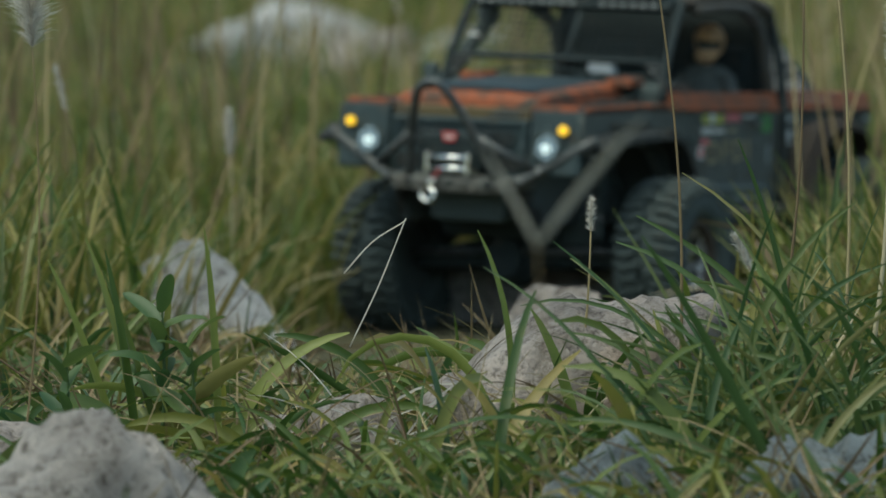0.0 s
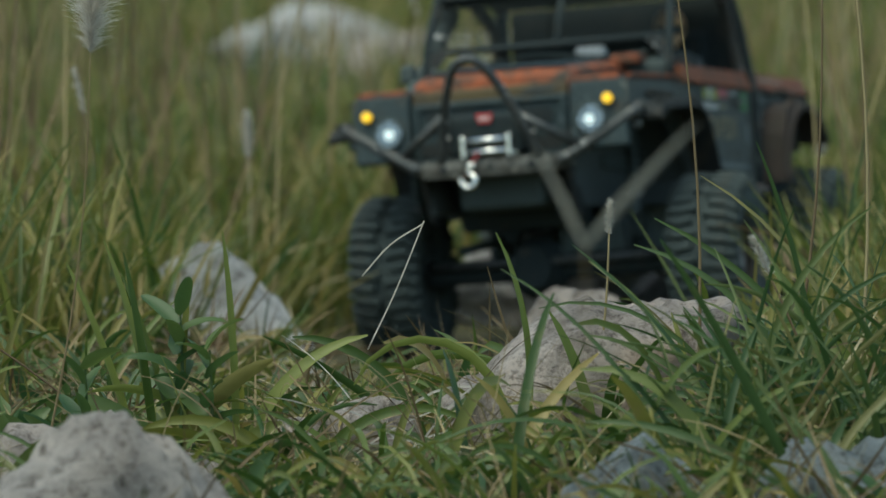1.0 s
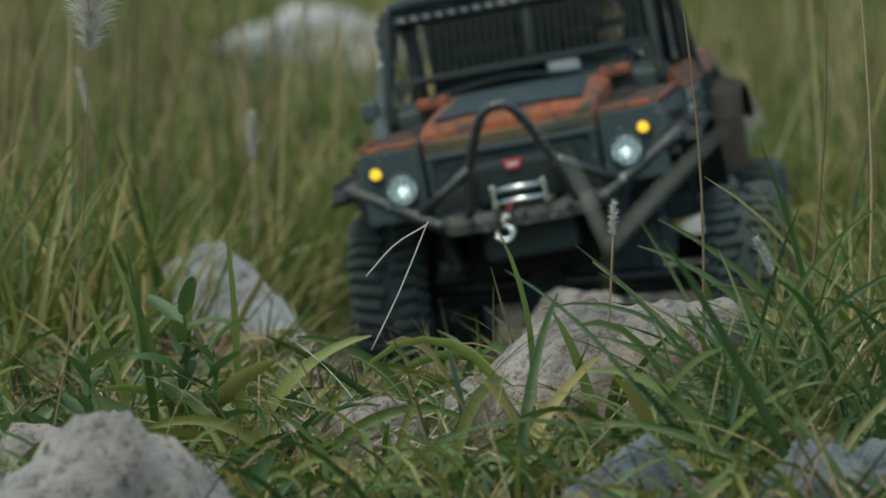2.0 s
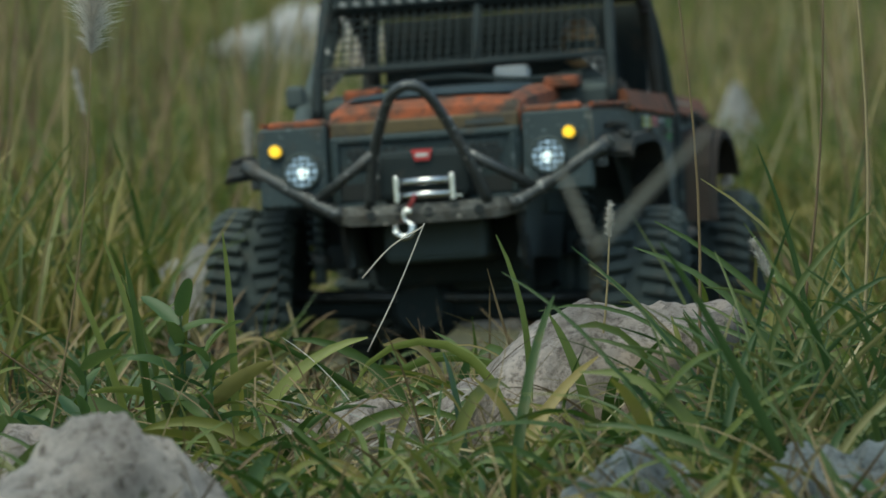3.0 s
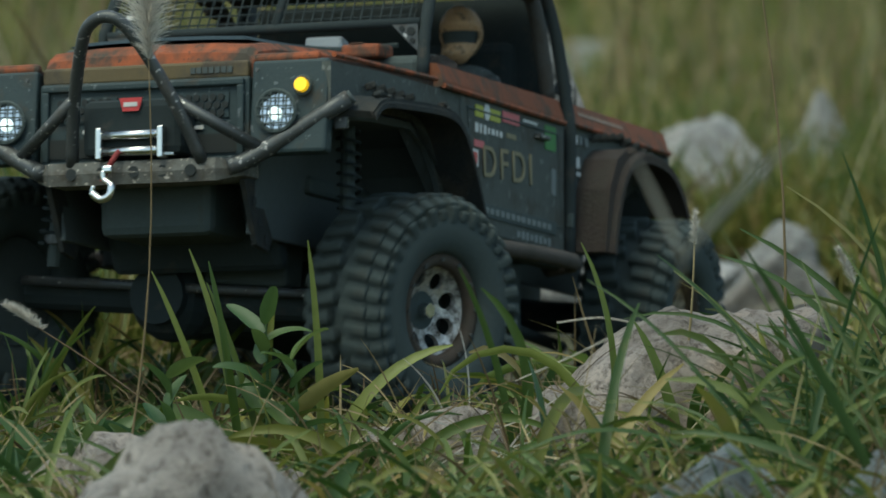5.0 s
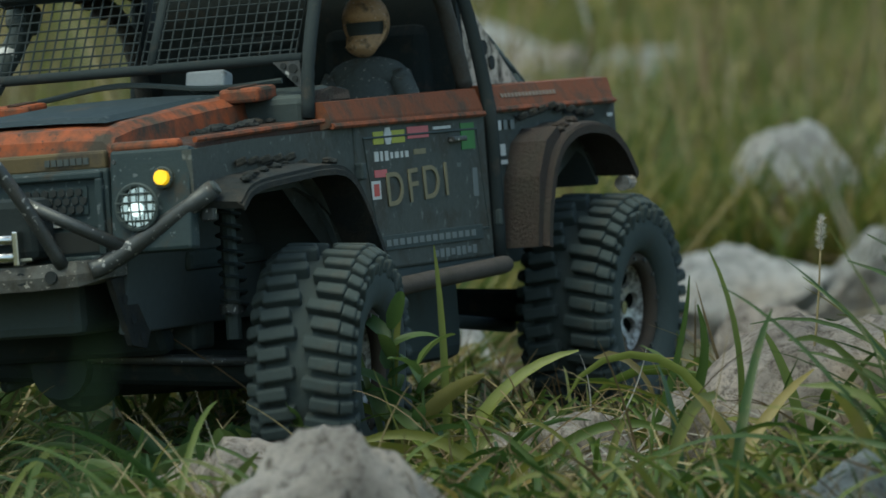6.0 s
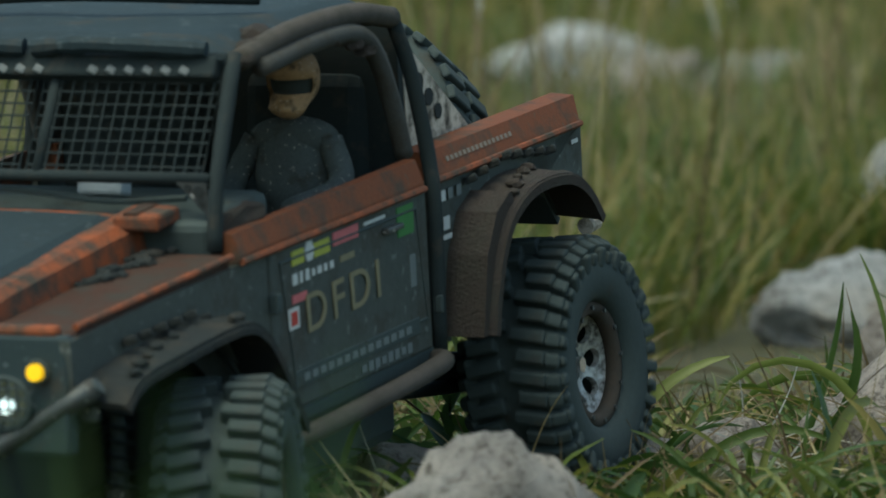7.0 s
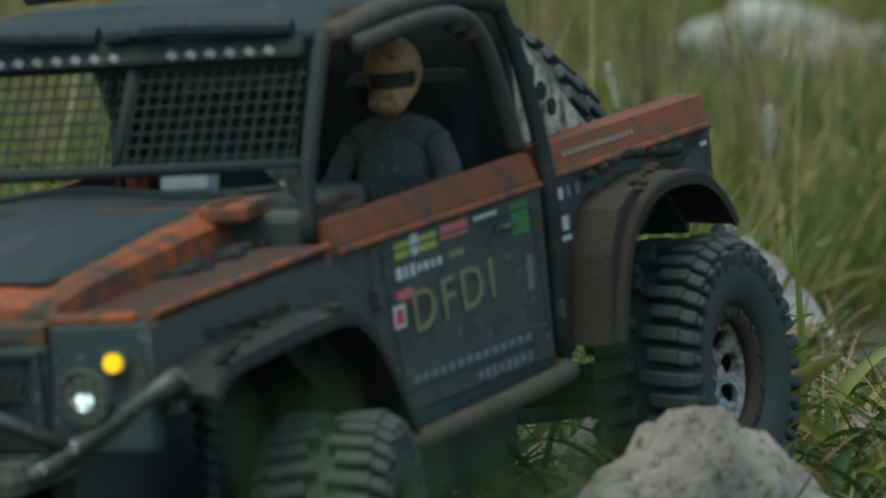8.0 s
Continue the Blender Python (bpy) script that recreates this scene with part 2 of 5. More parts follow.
# lie of the land along the track: x, y, height
LIE = np.array([
    (0.13, 3.85, -0.02), (-0.03, 3.9, -0.03), (0.27, 4.1, -0.01), (0.10, 4.2, -0.01), (0.06, 3.98, -0.02),
    (0.14, 3.6, -0.01), (-0.04, 3.65, -0.045), (0.13, 3.23, -0.004), (-0.07, 3.22, -0.018), (0.15, 3.5, 0.0),
    (0.05, 3.0, -0.005), (-0.13, 3.05, 0.030), (0.0, 2.84, 0.008), (-0.18, 2.89, 0.032), (-0.05, 2.65, 0.022),
    (-0.23, 2.7, 0.03), (-0.16, 2.38, 0.003), (-0.33, 2.45, 0.0), (-0.05, 2.54, 0.036), (-0.21, 2.15, -0.03),
    (-0.39, 2.2, -0.02), (-0.23, 2.0, -0.033), (-0.1, 2.43, 0.025), (-0.12, 2.28, 0.02), (0.05, 2.4, 0.042),
    (0.12, 2.3, 0.038), (-0.1, 2.1, 0.015), (0.0, 2.2, 0.028), (0.2, 2.6, 0.03),
])


# small humps that the wheels climb: x, y, height
HUMPS = np.array([(-0.001, 2.867, 0.014), (-0.127, 3.089, 0.013), (0.079, 3.150, 0.016), (-0.056, 2.483, 0.008), (-0.12, 2.248, 0.006)])


def lie(x, y):
    """Height of the ground."""
    x, y = np.asarray(x, float), np.asarray(y, float)
    d2 = (x[..., None] - LIE[:, 0]) ** 2 + (y[..., None] - LIE[:, 1]) ** 2
    w = np.exp(-d2 / (2 * 0.11**2))
    near = (w * LIE[:, 2]).sum(-1) / (w.sum(-1) + 0.08)
    far = np.clip((y - 4.2) / 3.0, 0, 1) * 0.03 - 0.02 * np.clip((y - 3.4) / 0.8, 0, 1) * np.exp(-np.clip(w.sum(-1), 0, 5))
    bumps = 0.006 * np.sin(7.1 * x + 3 * np.sin(2.3 * y)) * np.sin(5.3 * y + 1.7) + 0.02 * np.sin(0.9 * x + 1) * np.sin(0.7 * y) * np.clip((y - 4) / 4, 0, 1)
    hump = (HUMPS[:, 2] * np.exp(-((x[..., None] - HUMPS[:, 0]) ** 2 + (y[..., None] - HUMPS[:, 1]) ** 2) / (2 * 0.032**2))).sum(-1)
    return near + far + bumps + hump


def ground():
    u = np.linspace(-1, 1, 181)
    xs = 2.0 * u + 420 * np.abs(u) ** 7 * np.sign(u)
    v = np.linspace(-1, 1, 221)
    ys = 3.0 + 2.6 * v + 420 * np.abs(v) ** 7 * np.sign(v)
    gx, gy = np.meshgrid(xs, ys)
    gz = lie(gx, gy)
    verts = np.stack([gx, gy, gz], -1).reshape(-1, 3)
    nx, ny = len(xs), len(ys)
    i = (np.arange(ny - 1)[:, None] * nx + np.arange(nx - 1)).ravel()
    faces = np.stack([i, i + 1, i + nx + 1, i + nx], 1)
    me = bpy.data.meshes.new("ground")
    me.from_pydata(verts.tolist(), [], faces.tolist())
    me.polygons.foreach_set("use_smooth", [True] * len(faces))
    me.materials.append(SOIL)
    return tagged(new("ground", me), "dark uneven soil with dead straw under the grass", "ground", kind="structure")


ground()


# ---------------------------------------------------------------- mesh helpers
def part(name, bm, material, parent, label="", smooth=False):
    me = bpy.data.meshes.new(name)
    bmesh.ops.recalc_face_normals(bm, faces=bm.faces)
    if smooth:
        for fc in bm.faces:
            fc.smooth = True
    bm.to_mesh(me)
    bm.free()
    me.materials.append(material)
    ob = new(name, me)
    ob.parent = parent
    if label:
        ob["label"] = label
    return ob


def block(size, at=(0, 0, 0), turn=(0, 0, 0), bevel=0.0, bm=None):
    bm = bm or bmesh.new()
    m = pose(*at, *turn) @ Matrix.Diagonal((*size, 1))
    vs = bmesh.ops.create_cube(bm, size=1.0, matrix=m)["verts"]
    if bevel:
        es = list({e for v in vs for e in v.link_edges})
        bmesh.ops.bevel(bm, geom=es, offset=bevel, segments=2, affect="EDGES", profile=0.5)
    return bm


def disc(radius, depth, at=(0, 0, 0), turn=(0, 0, 0), seg=20, radius2=None, bm=None):
    """A round, its axis along z before the turn."""
    bm = bm or bmesh.new()
    bmesh.ops.create_cone(bm, cap_ends=True, segments=seg, radius1=radius, radius2=radius if radius2 is None else radius2, depth=depth, matrix=pose(*at, *turn))
    return bm


def tube(points, radius, seg=10, bm=None, closed=False):
    """A round tube along a line of points."""
    bm = bm or bmesh.new()
    pts = [Vector(p) for p in points]
    rings, n = [], len(pts)
    up = Vector((0.123, 0.31, 0.94)).normalized()
    for i, p in enumerate(pts):
        a = pts[(i - 1) % n] if closed or i else p
        b = pts[(i + 1) % n] if closed or i < n - 1 else p
        d = (b - a).normalized()
        s = d.cross(up).normalized()
        w = s.cross(d).normalized()
        r = radius[i] if isinstance(radius, (list, tuple)) else radius
        rings.append([bm.verts.new(p + r * (math.cos(k) * s + math.sin(k) * w)) for k in [2 * math.pi * j / seg for j in range(seg)]])
    for i in range(n if closed else n - 1):
        a, b = rings[i], rings[(i + 1) % n]
        for j in range(seg):
            bm.faces.new((a[j], a[(j + 1) % seg], b[(j + 1) % seg], b[j]))
    if not closed:
        bm.faces.new(rings[0])
        bm.faces.new(rings[-1])
    return bm


def arc(points, steps=6):
    """A smooth line through a few points."""
    p = [Vector(q) for q in points]
    p = [2 * p[0] - p[1], *p, 2 * p[-1] - p[-2]]
    out = []
    for i in range(1, len(p) - 2):
        for k in range(steps):
            t = k / steps
            a, b, c, d = p[i - 1 : i + 3]
            out.append(0.5 * (2 * b + (c - a) * t + (2 * a - 5 * b + 4 * c - d) * t * t + (3 * b - a - 3 * c + d) * t**3))
    return out + [p[-2]]


def side_plate(outline, x0, x1, bm=None):
    """A plate with an outline in y and z, from x0 to x1."""
    bm = bm or bmesh.new()
    a = [bm.verts.new((x0, y, z)) for y, z in outline]
    b = [bm.verts.new((x1, y, z)) for y, z in outline]
    n = len(outline)
    fa, fb = bm.faces.new(a), bm.faces.new(b[::-1])
    for i in range(n):
        bm.faces.new((a[i], a[(i + 1) % n], b[(i + 1) % n], b[i]))
    bmesh.ops.triangulate(bm, faces=[fa, fb])
    return bm


def strip(line, x0, x1, thick, bm=None, drop=0.0):
    """A bent sheet that follows a line in y and z, from x0 to x1, its outer edge lowered by drop."""
    bm = bm or bmesh.new()
    n, rows = len(line), []
    for i, (y, z) in enumerate(line):
        y0, z0 = line[max(i - 1, 0)]
        y1, z1 = line[min(i + 1, n - 1)]
        d = Vector((0, y1 - y0, z1 - z0)).normalized()
        nrm = Vector((0, -d.z, d.y)) * thick
        rows.append([bm.verts.new((x0, y, z)), bm.verts.new((x1, y + nrm.y * drop, z + nrm.z * drop)), bm.verts.new((x1, y + nrm.y * (1 + drop), z + nrm.z * (1 + drop))), bm.verts.new((x0, y + nrm.y, z + nrm.z))])
    for i in range(n - 1):
        for j in range(4):
            bm.faces.new((rows[i][j], rows[i][(j + 1) % 4], rows[i + 1][(j + 1) % 4], rows[i + 1][j]))
    bm.faces.new(rows[0])
    bm.faces.new(rows[-1][::-1])
    return bm


# ---------------------------------------------------------------- truck
def wheel(name, parent):
    """One wheel, its axle along x, the outer face towards +x."""
    hub = new(name)
    hub.parent = parent
    W = 0.040
    # carcass: a rounded ring turned about the axle
    half = [(0.006, 0.0448), (0.0125, 0.0444), (0.0165, 0.0434), (0.0190, 0.0415), (0.0206, 0.0390), (0.0212, 0.0345), (0.0206, 0.0300), (0.0192, 0.0262), (0.0168, 0.0242)]
    prof = half + [(-x, r) for x, r in half[::-1]]
    bm = bmesh.new()
    seg = 60
    rings = [[bm.verts.new((x, r * math.cos(2 * math.pi * k / seg), r * math.sin(2 * math.pi * k / seg))) for x, r in prof] for k in range(seg)]
    for k in range(seg):
        a, b = rings[k], rings[(k + 1) % seg]
        for j in range(len(prof)):
            bm.faces.new((a[j], a[(j + 1) % len(prof)], b[(j + 1) % len(prof)], b[j]))
    tyre = part("tyre", bm, RUBBER, hub, "black mud-terrain tyre with deep lugs", smooth=True)
    # lugs: two interleaved rows, each long block bent over the shoulder, every other one cut short
    count = 38
    for side in (-1, 1):
        for kind in (0, 1):
            b2 = bmesh.new()
            block((0.0150 - 0.003 * kind, 0.0050, 0.0072), (side * (0.0090 + 0.0014 * kind), 0, 0.0462), (0, 0, -side * 9), 0.0009, b2)
            block((0.0060, 0.0050, 0.0062), (side * 0.0175, side * -0.0014, 0.0446), (0, side * 30, -side * 6), 0.0011, b2)
            block((0.0042, 0.0046 - 0.0010 * kind, 0.0080 - 0.003 * kind), (side * 0.0199, side * -0.0016, 0.0408), (0, side * 12, 0), 0.0012, b2)
            lug = part("lug", b2, RUBBER, tyre)
            for k in range(kind, count, 2):
                ob = lug if k == kind else new("lug", lug.data)
                ob.parent = tyre
                ob.matrix_basis = pose(0, 0, 0, 360 * (k + (0.5 if side > 0 else 0)) / count, 0, 0)
    # rim: a dished plate with eight round holes
    bm = bmesh.new()
    holes, face, lo, hi, mid_r, hole_r = 8, W / 2 - 0.0085, 0.0078, 0.0200, 0.0140, 0.0036

    def on_plate(r, a):
        return (face - 0.0075 * (1 - (r / hi) ** 2), r * math.cos(a), r * math.sin(a))

    for h in range(holes):
        a0, wide = 2 * math.pi * h / holes, math.pi / holes
        inner, outer = [], []
        for k in range(24):
            u, v = math.cos(math.pi * k / 12), math.sin(math.pi * k / 12)
            inner.append(bm.verts.new(on_plate(mid_r + hole_r * u, a0 + hole_r * v / mid_r)))
            m = max(abs(u), abs(v))
            outer.append(bm.verts.new(on_plate(mid_r + (hi - mid_r if u > 0 else mid_r - lo) * u / m, a0 + wide * v / m)))
        deep = [bm.verts.new(w.co + Vector((-0.0025, 0, 0))) for w in inner]
        for k in range(24):
            n = (k + 1) % 24
            bm.faces.new((inner[k], outer[k], outer[n], inner[n]))
            bm.faces.new((deep[k], inner[k], inner[n], deep[n]))
    bmesh.ops.remove_doubles(bm, verts=bm.verts[:], dist=0.00002)
    bmesh.ops.recalc_face_normals(bm, faces=bm.faces[:])
    rim = part("rim", bm, RIM, hub, "bright rim with round holes, splashed with mud")
    part("hub_cap", disc(0.0082, 0.005, (face - 0.0085, 0, 0), (0, 90, 0), 24), BLACK, rim)
    part("hub_nut", disc(0.0032, 0.006, (face - 0.004, 0, 0), (0, 90, 0), 6), CHROME, rim)
    bm = bmesh.new()
    tube([(face + 0.0020, 0.0220 * math.cos(2 * math.pi * k / 40), 0.0220 * math.sin(2 * math.pi * k / 40)) for k in range(40)], 0.0034, 8, bm, closed=True)
    part("beadlock_ring", bm, RIMMUD, rim, "mud-caked bead ring", smooth=True)
    b0 = disc(0.0010, 0.0014, (0, 0, 0), (0, 90, 0), 6)
    first = part("bolt", b0, STEEL, rim)
    for k in range(12):
        ob = first if k == 0 else new("bolt", first.data)
        ob.parent = rim
        ob.matrix_basis = pose(face + 0.0054, 0.0218 * math.cos(math.pi * k / 6), 0.0216 * math.sin(math.pi * k / 6))
    part("rim_barrel", disc(0.0236, W - 0.030, (-0.008, 0, 0), (0, 90, 0), 32), HOLE, rim)
    return hub


def word(text, size, material, name, parent, m, depth=0.0002, gap=1.0):
    cu = bpy.data.curves.new(name, "FONT")
    cu.body, cu.size, cu.extrude, cu.space_character = text, size, depth, gap
    tmp = bpy.data.objects.new(name, cu)
    scene.collection.objects.link(tmp)
    me = bpy.data.meshes.new_from_object(tmp.evaluated_get(bpy.context.evaluated_depsgraph_get()))
    bpy.data.objects.remove(tmp)
    me.materials.append(material)
    ob = new(name, me)
    ob.parent = parent
    ob.matrix_basis = m
    return ob


truck = tagged(new("rc_truck"), "muddy orange and dark grey radio-controlled crawler truck with lit lamps", "model truck")
FRONT_ARCH = [(0.008, -0.0125), (0.020, -0.0085), (0.050, -0.0060), (0.094, -0.0045), (0.112, -0.0100), (0.125, -0.0215), (0.141, -0.0465)]
REAR_ARCH = [(0.3005, -0.0435), (0.3045, -0.029), (0.3125, -0.012), (0.324, -0.0015), (0.345, 0.0045), (0.374, 0.0030), (0.392, -0.005), (0.4040, -0.0175)]

FRONT_CURVE = [(p.y, p.z) for p in arc([(0, y, z + (0.0025 if 0.015 < y < 0.12 else 0)) for y, z in FRONT_ARCH], 3)]
REAR_CURVE = [(p.y, p.z) for p in arc([(0, y, z) for y, z in REAR_ARCH], 3)]


def truck_body(t):
    # lamp panels and what sits in them
    for s in (1, -1):
        panel = part("lamp_panel", block((0.0345, 0.008, 0.0400), (s * 0.0662, 0.0055, -0.0085), (-6, 0, 0), 0.0016), SLATE, t, "blue-grey lamp panel with scratched edges")
        amber = part("amber_lamp", disc(0.0027, 0.005, (s * 0.0737 - 0.0008, 0.0005, 0.0), (84, 0, 0), 20, 0.0029), AMBER, panel, "lit round amber lamp")
        part("bezel", tube([(s * 0.0737 - 0.0008 + 0.0037 * math.cos(a * 0.3142), 0.0003, 0.0037 * math.sin(a * 0.3142)) for a in range(20)], 0.0007, 6, closed=True), BLACK, amber)
        lamp = part("headlight", disc(0.0078, 0.004, (s * 0.0618, 0.0012, -0.0105), (84, 0, 0), 28), REFLECTOR, panel, "round headlight behind a wire guard, lit")
        part("bulb", disc(0.0031, 0.003, (s * 0.0613, -0.0010, -0.0115), (84, 0, 0), 20, 0.0026), LAMP, lamp)
        guard = part("lamp_guard", tube([(s * 0.0618 + 0.0086 * math.cos(a * 0.2244), -0.0016, -0.0105 + 0.0086 * math.sin(a * 0.2244)) for a in range(28)], 0.0009, 6, closed=True), BLACK, t, "black wire guard over the headlight")
        for k in (-0.0052, -0.0018, 0.0018, 0.0052):
            h = math.sqrt(0.0086**2 - k * k)
            part("guard_wire", tube([(s * 0.0618 + k, -0.0024, -0.0105 - h), (s * 0.0618 + k, -0.0036, -0.0105), (s * 0.0618 + k, -0.0024, -0.0105 + h)], 0.00035, 5), BLACK, guard)
            part("guard_wire", tube([(s * 0.0618 - h, -0.0024, -0.0105 + k), (s * 0.0618, -0.0036, -0.0105 + k), (s * 0.0618 + h, -0.0024, -0.0105 + k)], 0.00035, 5), BLACK, guard)
        for bx, bz in ((0.0525, 0.0072), (0.0525, -0.024), (0.0805, -0.024)):
            part("bolt", disc(0.0009, 0.001, (s * bx, 0.0008 - bz * 0.1, bz), (84, 0, 0), 6), STEEL, panel)
        # fender top and side
        part("fender_top", block((0.0345, 0.118, 0.006), (s * 0.0662, 0.066, 0.0118), (2.6, 0, 0), 0.0022), RUST, t, "muddy orange fender top")
        part("fender_edge", tube([(s * 0.0830, 0.010, 0.0135), (s * 0.0838, 0.125, 0.0165)], 0.0012, 6), ORANGE, t)
        part("fender_lip", block((0.030, 0.005, 0.0045), (s * 0.064, 0.0065, 0.0125), (0, 0, 0), 0.0018), ORANGE, t)
        side = [(0.003, 0.010), (0.003, -0.012)] + FRONT_ARCH + [(0.150, -0.0465), (0.150, 0.013), (0.06, 0.012)]
        part("fender_side", side_plate(side, s * 0.0805, s * 0.0845), DARKBODY, t, "dark muddy fender side")
        flare = part("fender_flare", strip(FRONT_CURVE, s * 0.083, s * 0.1020, 0.0034, drop=-0.6), DARKMUD, t, "wide black fender flare caked with mud")
        part("flare_lip", strip([(y, z - 0.001) for y, z in FRONT_CURVE], s * 0.1005, s * 0.1026, 0.0022, drop=-0.8), DARKMUD, flare)
        for k in range(7):
            y = 0.040 + 0.011 * k
            part("flare_bolt", block((0.0050, 0.0034, 0.0030), (s * 0.0875, y, 0.0035 - max(0, k - 4) * 0.003), (0, s * -20, 20), 0.0008), DARKMUD, flare)
        part("inner_fender", strip([(y + 0.002, z - 0.004) for y, z in FRONT_ARCH], s * 0.030, s * 0.083, 0.003), HOLE, t)
        # door with belt, sill and prints
        door = part("door", block((0.0045, 0.132, 0.060), (s * 0.0830, 0.2165, -0.0160), (0, 0, 0), 0.0012), DARKBODY, t, "dark grey door with race stickers")
        part("door_belt", side_belt(s, 0.128, 0.2800), BELT, door, "muddy orange belt under the window")
        part("belt_edge", tube([(s * 0.0862, 0.128, 0.0141), (s * 0.0862, 0.2800, 0.0141)], 0.0013, 6), ORANGE, door)
        part("door_frame", tube([(s * 0.0852, 0.158, 0.008), (s * 0.0852, 0.272, 0.008), (s * 0.0852, 0.278, -0.034), (s * 0.0852, 0.166, -0.034)], 0.0007, 5, closed=True), BLACK, door)
        part("door_step", block((0.0010, 0.105, 0.0062), (s * 0.0854, 0.218, -0.0352), (0, 0, 0), 0.0003), BLACK, door, "narrow plate with a row of raised letters")
        part("hinge", block((0.004, 0.004, 0.007), (s * 0.0862, 0.287, -0.030), (0, 0, 0), 0.0008), BLACK, door)
        part("hinge", block((0.004, 0.004, 0.007), (s * 0.0862, 0.152, -0.005), (0, 0, 0), 0.0008), BLACK, door)
        part("handle", block((0.003, 0.014, 0.0022), (s * 0.0866, 0.250, 0.0045), (0, 0, 0), 0.0006), STEEL, door)
        part("sill", block((0.008, 0.145, 0.007), (s * 0.0800, 0.2150, -0.0490), (0, 0, 0), 0.0015), BLACK, t)
        part("rock_slider", tube(arc([(s * 0.076, 0.148, -0.0560), (s * 0.0925, 0.162, -0.0530), (s * 0.0925, 0.272, -0.0500), (s * 0.076, 0.284, -0.0520)]), 0.0038, 10), MUDTUBE, t, "tube rock slider with dried mud", smooth=True)
        # bed
        bedside = [(0.2885, 0.015), (0.2885, -0.0425), (0.2925, -0.0445)] + REAR_ARCH + [(0.428, -0.010), (0.4285, 0.015)]
        part("bed_side", side_plate(bedside, s * 0.0800, s * 0.0845), DARKBODY, t, "dark grey bed side with small white stickers")
        rail = part("bed_rail", side_rail(s), BELT, t, "scuffed orange bed rail")
        part("rail_edge", tube([(s * 0.0860, 0.291, 0.0152), (s * 0.0860, 0.4255, 0.0152)], 0.0013, 6), ORANGE, rail)
        flare = part("fender_flare", strip(REAR_CURVE, s * 0.083, s * 0.1030, 0.0034, drop=-0.5), MUDDY, t, "wide rear fender flare caked with brown mud")
        part("flare_lip", strip([(y, z - 0.001) for y, z in REAR_CURVE], s * 0.1005, s * 0.1036, 0.0036, drop=-0.5), MUDDY, flare)
        for k in range(8):
            y = 0.318 + 0.0105 * k
            part("flare_bolt", block((0.0050, 0.0034, 0.0030), (s * 0.0875, y, 0.0150 - 0.0012 * abs(k - 3)), (0, s * -20, 20), 0.0008), DARKMUD, flare)
        part("inner_fender", strip([(y + 0.002, z - 0.004) for y, z in REAR_ARCH], s * 0.035, s * 0.083, 0.003), HOLE, t)
        part("flare_plate", side_plate([(0.2930, -0.0438), (0.3050, -0.0438), (0.3075, -0.027), (0.3150, -0.010), (0.3270, 0.0020), (0.3230, 0.0062), (0.3100, 0.0005), (0.3000, -0.014)], s * 0.0846, s * 0.1010), MUDDY, flare, "brown mud-caked face of the flare")
        # dried mud thrown along the arches and the belt
        for k in range(12):
            y, z = FRONT_CURVE[2 + k]
            part("mud_clump", lump(0.0014 + 0.0005 * (k % 3), (s * (0.0870 + 0.0024 * (k * 5 % 6)), y, z + 0.0032), 71 + k, (1.3, 1.2, 0.7)), DARKMUD, flare)
            y, z = REAR_CURVE[3 + k]
            part("mud_clump", lump(0.0015 + 0.0006 * (k % 3), (s * (0.0880 + 0.0022 * (k * 5 % 6)), y, z + 0.0034), 91 + k, (1.3, 1.2, 0.7)), MUDDY, flare)
        part("tail_lamp", tube([(s * 0.0955, 0.4035, -0.0215), (s * 0.0955, 0.4125, -0.0210)], 0.0035, 10), PALEPLATE, t, "pale stub under the flare")
    bm = block((0.150, 0.140, 0.004), (0, 0.360, -0.002))
    block((0.150, 0.004, 0.030), (0, 0.4265, 0.0), (0, 0, 0), 0, bm)
    part("bed_floor", bm, BLACK, t)
    # grille
    grille = part("grille", block((0.096, 0.010, 0.038), (0, 0.008, -0.0135), (0, 0, 0), 0.0015), SLATE, t, "blue-grey grille with honeycomb vents")
    frame = bmesh.new()
    for at, size in (((0, 0.0022, 0.0030), (0.092, 0.003, 0.0030)), ((0, 0.0022, -0.0295), (0.092, 0.003, 0.0030)), ((0.0445, 0.0022, -0.0132), (0.0032, 0.003, 0.030)), ((-0.0445, 0.0022, -0.0132), (0.0032, 0.003, 0.030))):
        block(size, at, (0, 0, 0), 0.0008, frame)
    part("grille_frame", frame, SLATE, grille)
    for s in (1, -1):
        vent = part("vent", block((0.027, 0.001, 0.0105), (s * 0.0255, 0.0026, -0.0065)), SLATE, t, "honeycomb vent in the grille")
        first = None
        for r in range(3):
            for c in range(7):
                ob = new("vent_hole", first.data) if first else part("vent_hole", disc(0.0016, 0.0012, (0, 0, 0), (90, 0, 0), 6), HOLESHADE, vent)
                first = first or ob
                ob.parent = vent
                ob.location = (s * 0.0255 + (c - 3 + 0.5 * (r % 2) - 0.25) * 0.0037, 0.0019, -0.0065 + (r - 1) * 0.0033)
        part("maker_strip", block((0.013, 0.001, 0.0016), (s * 0.021, 0.0024, -0.0155)), WHITE, grille)
    part("grille_slot", block((0.088, 0.001, 0.008), (0, 0.0026, -0.0225)), HOLESHADE, grille)
    # hood
    bm = bmesh.new()
    hood_rows = [(0.0075, 0.0100, 0.0465), (0.0085, 0.0155, 0.0475), (0.0120, 0.0195, 0.0480), (0.0300, 0.0225, 0.0485), (0.1000, 0.0275, 0.0490), (0.1300, 0.0290, 0.0490)]
    rings = []
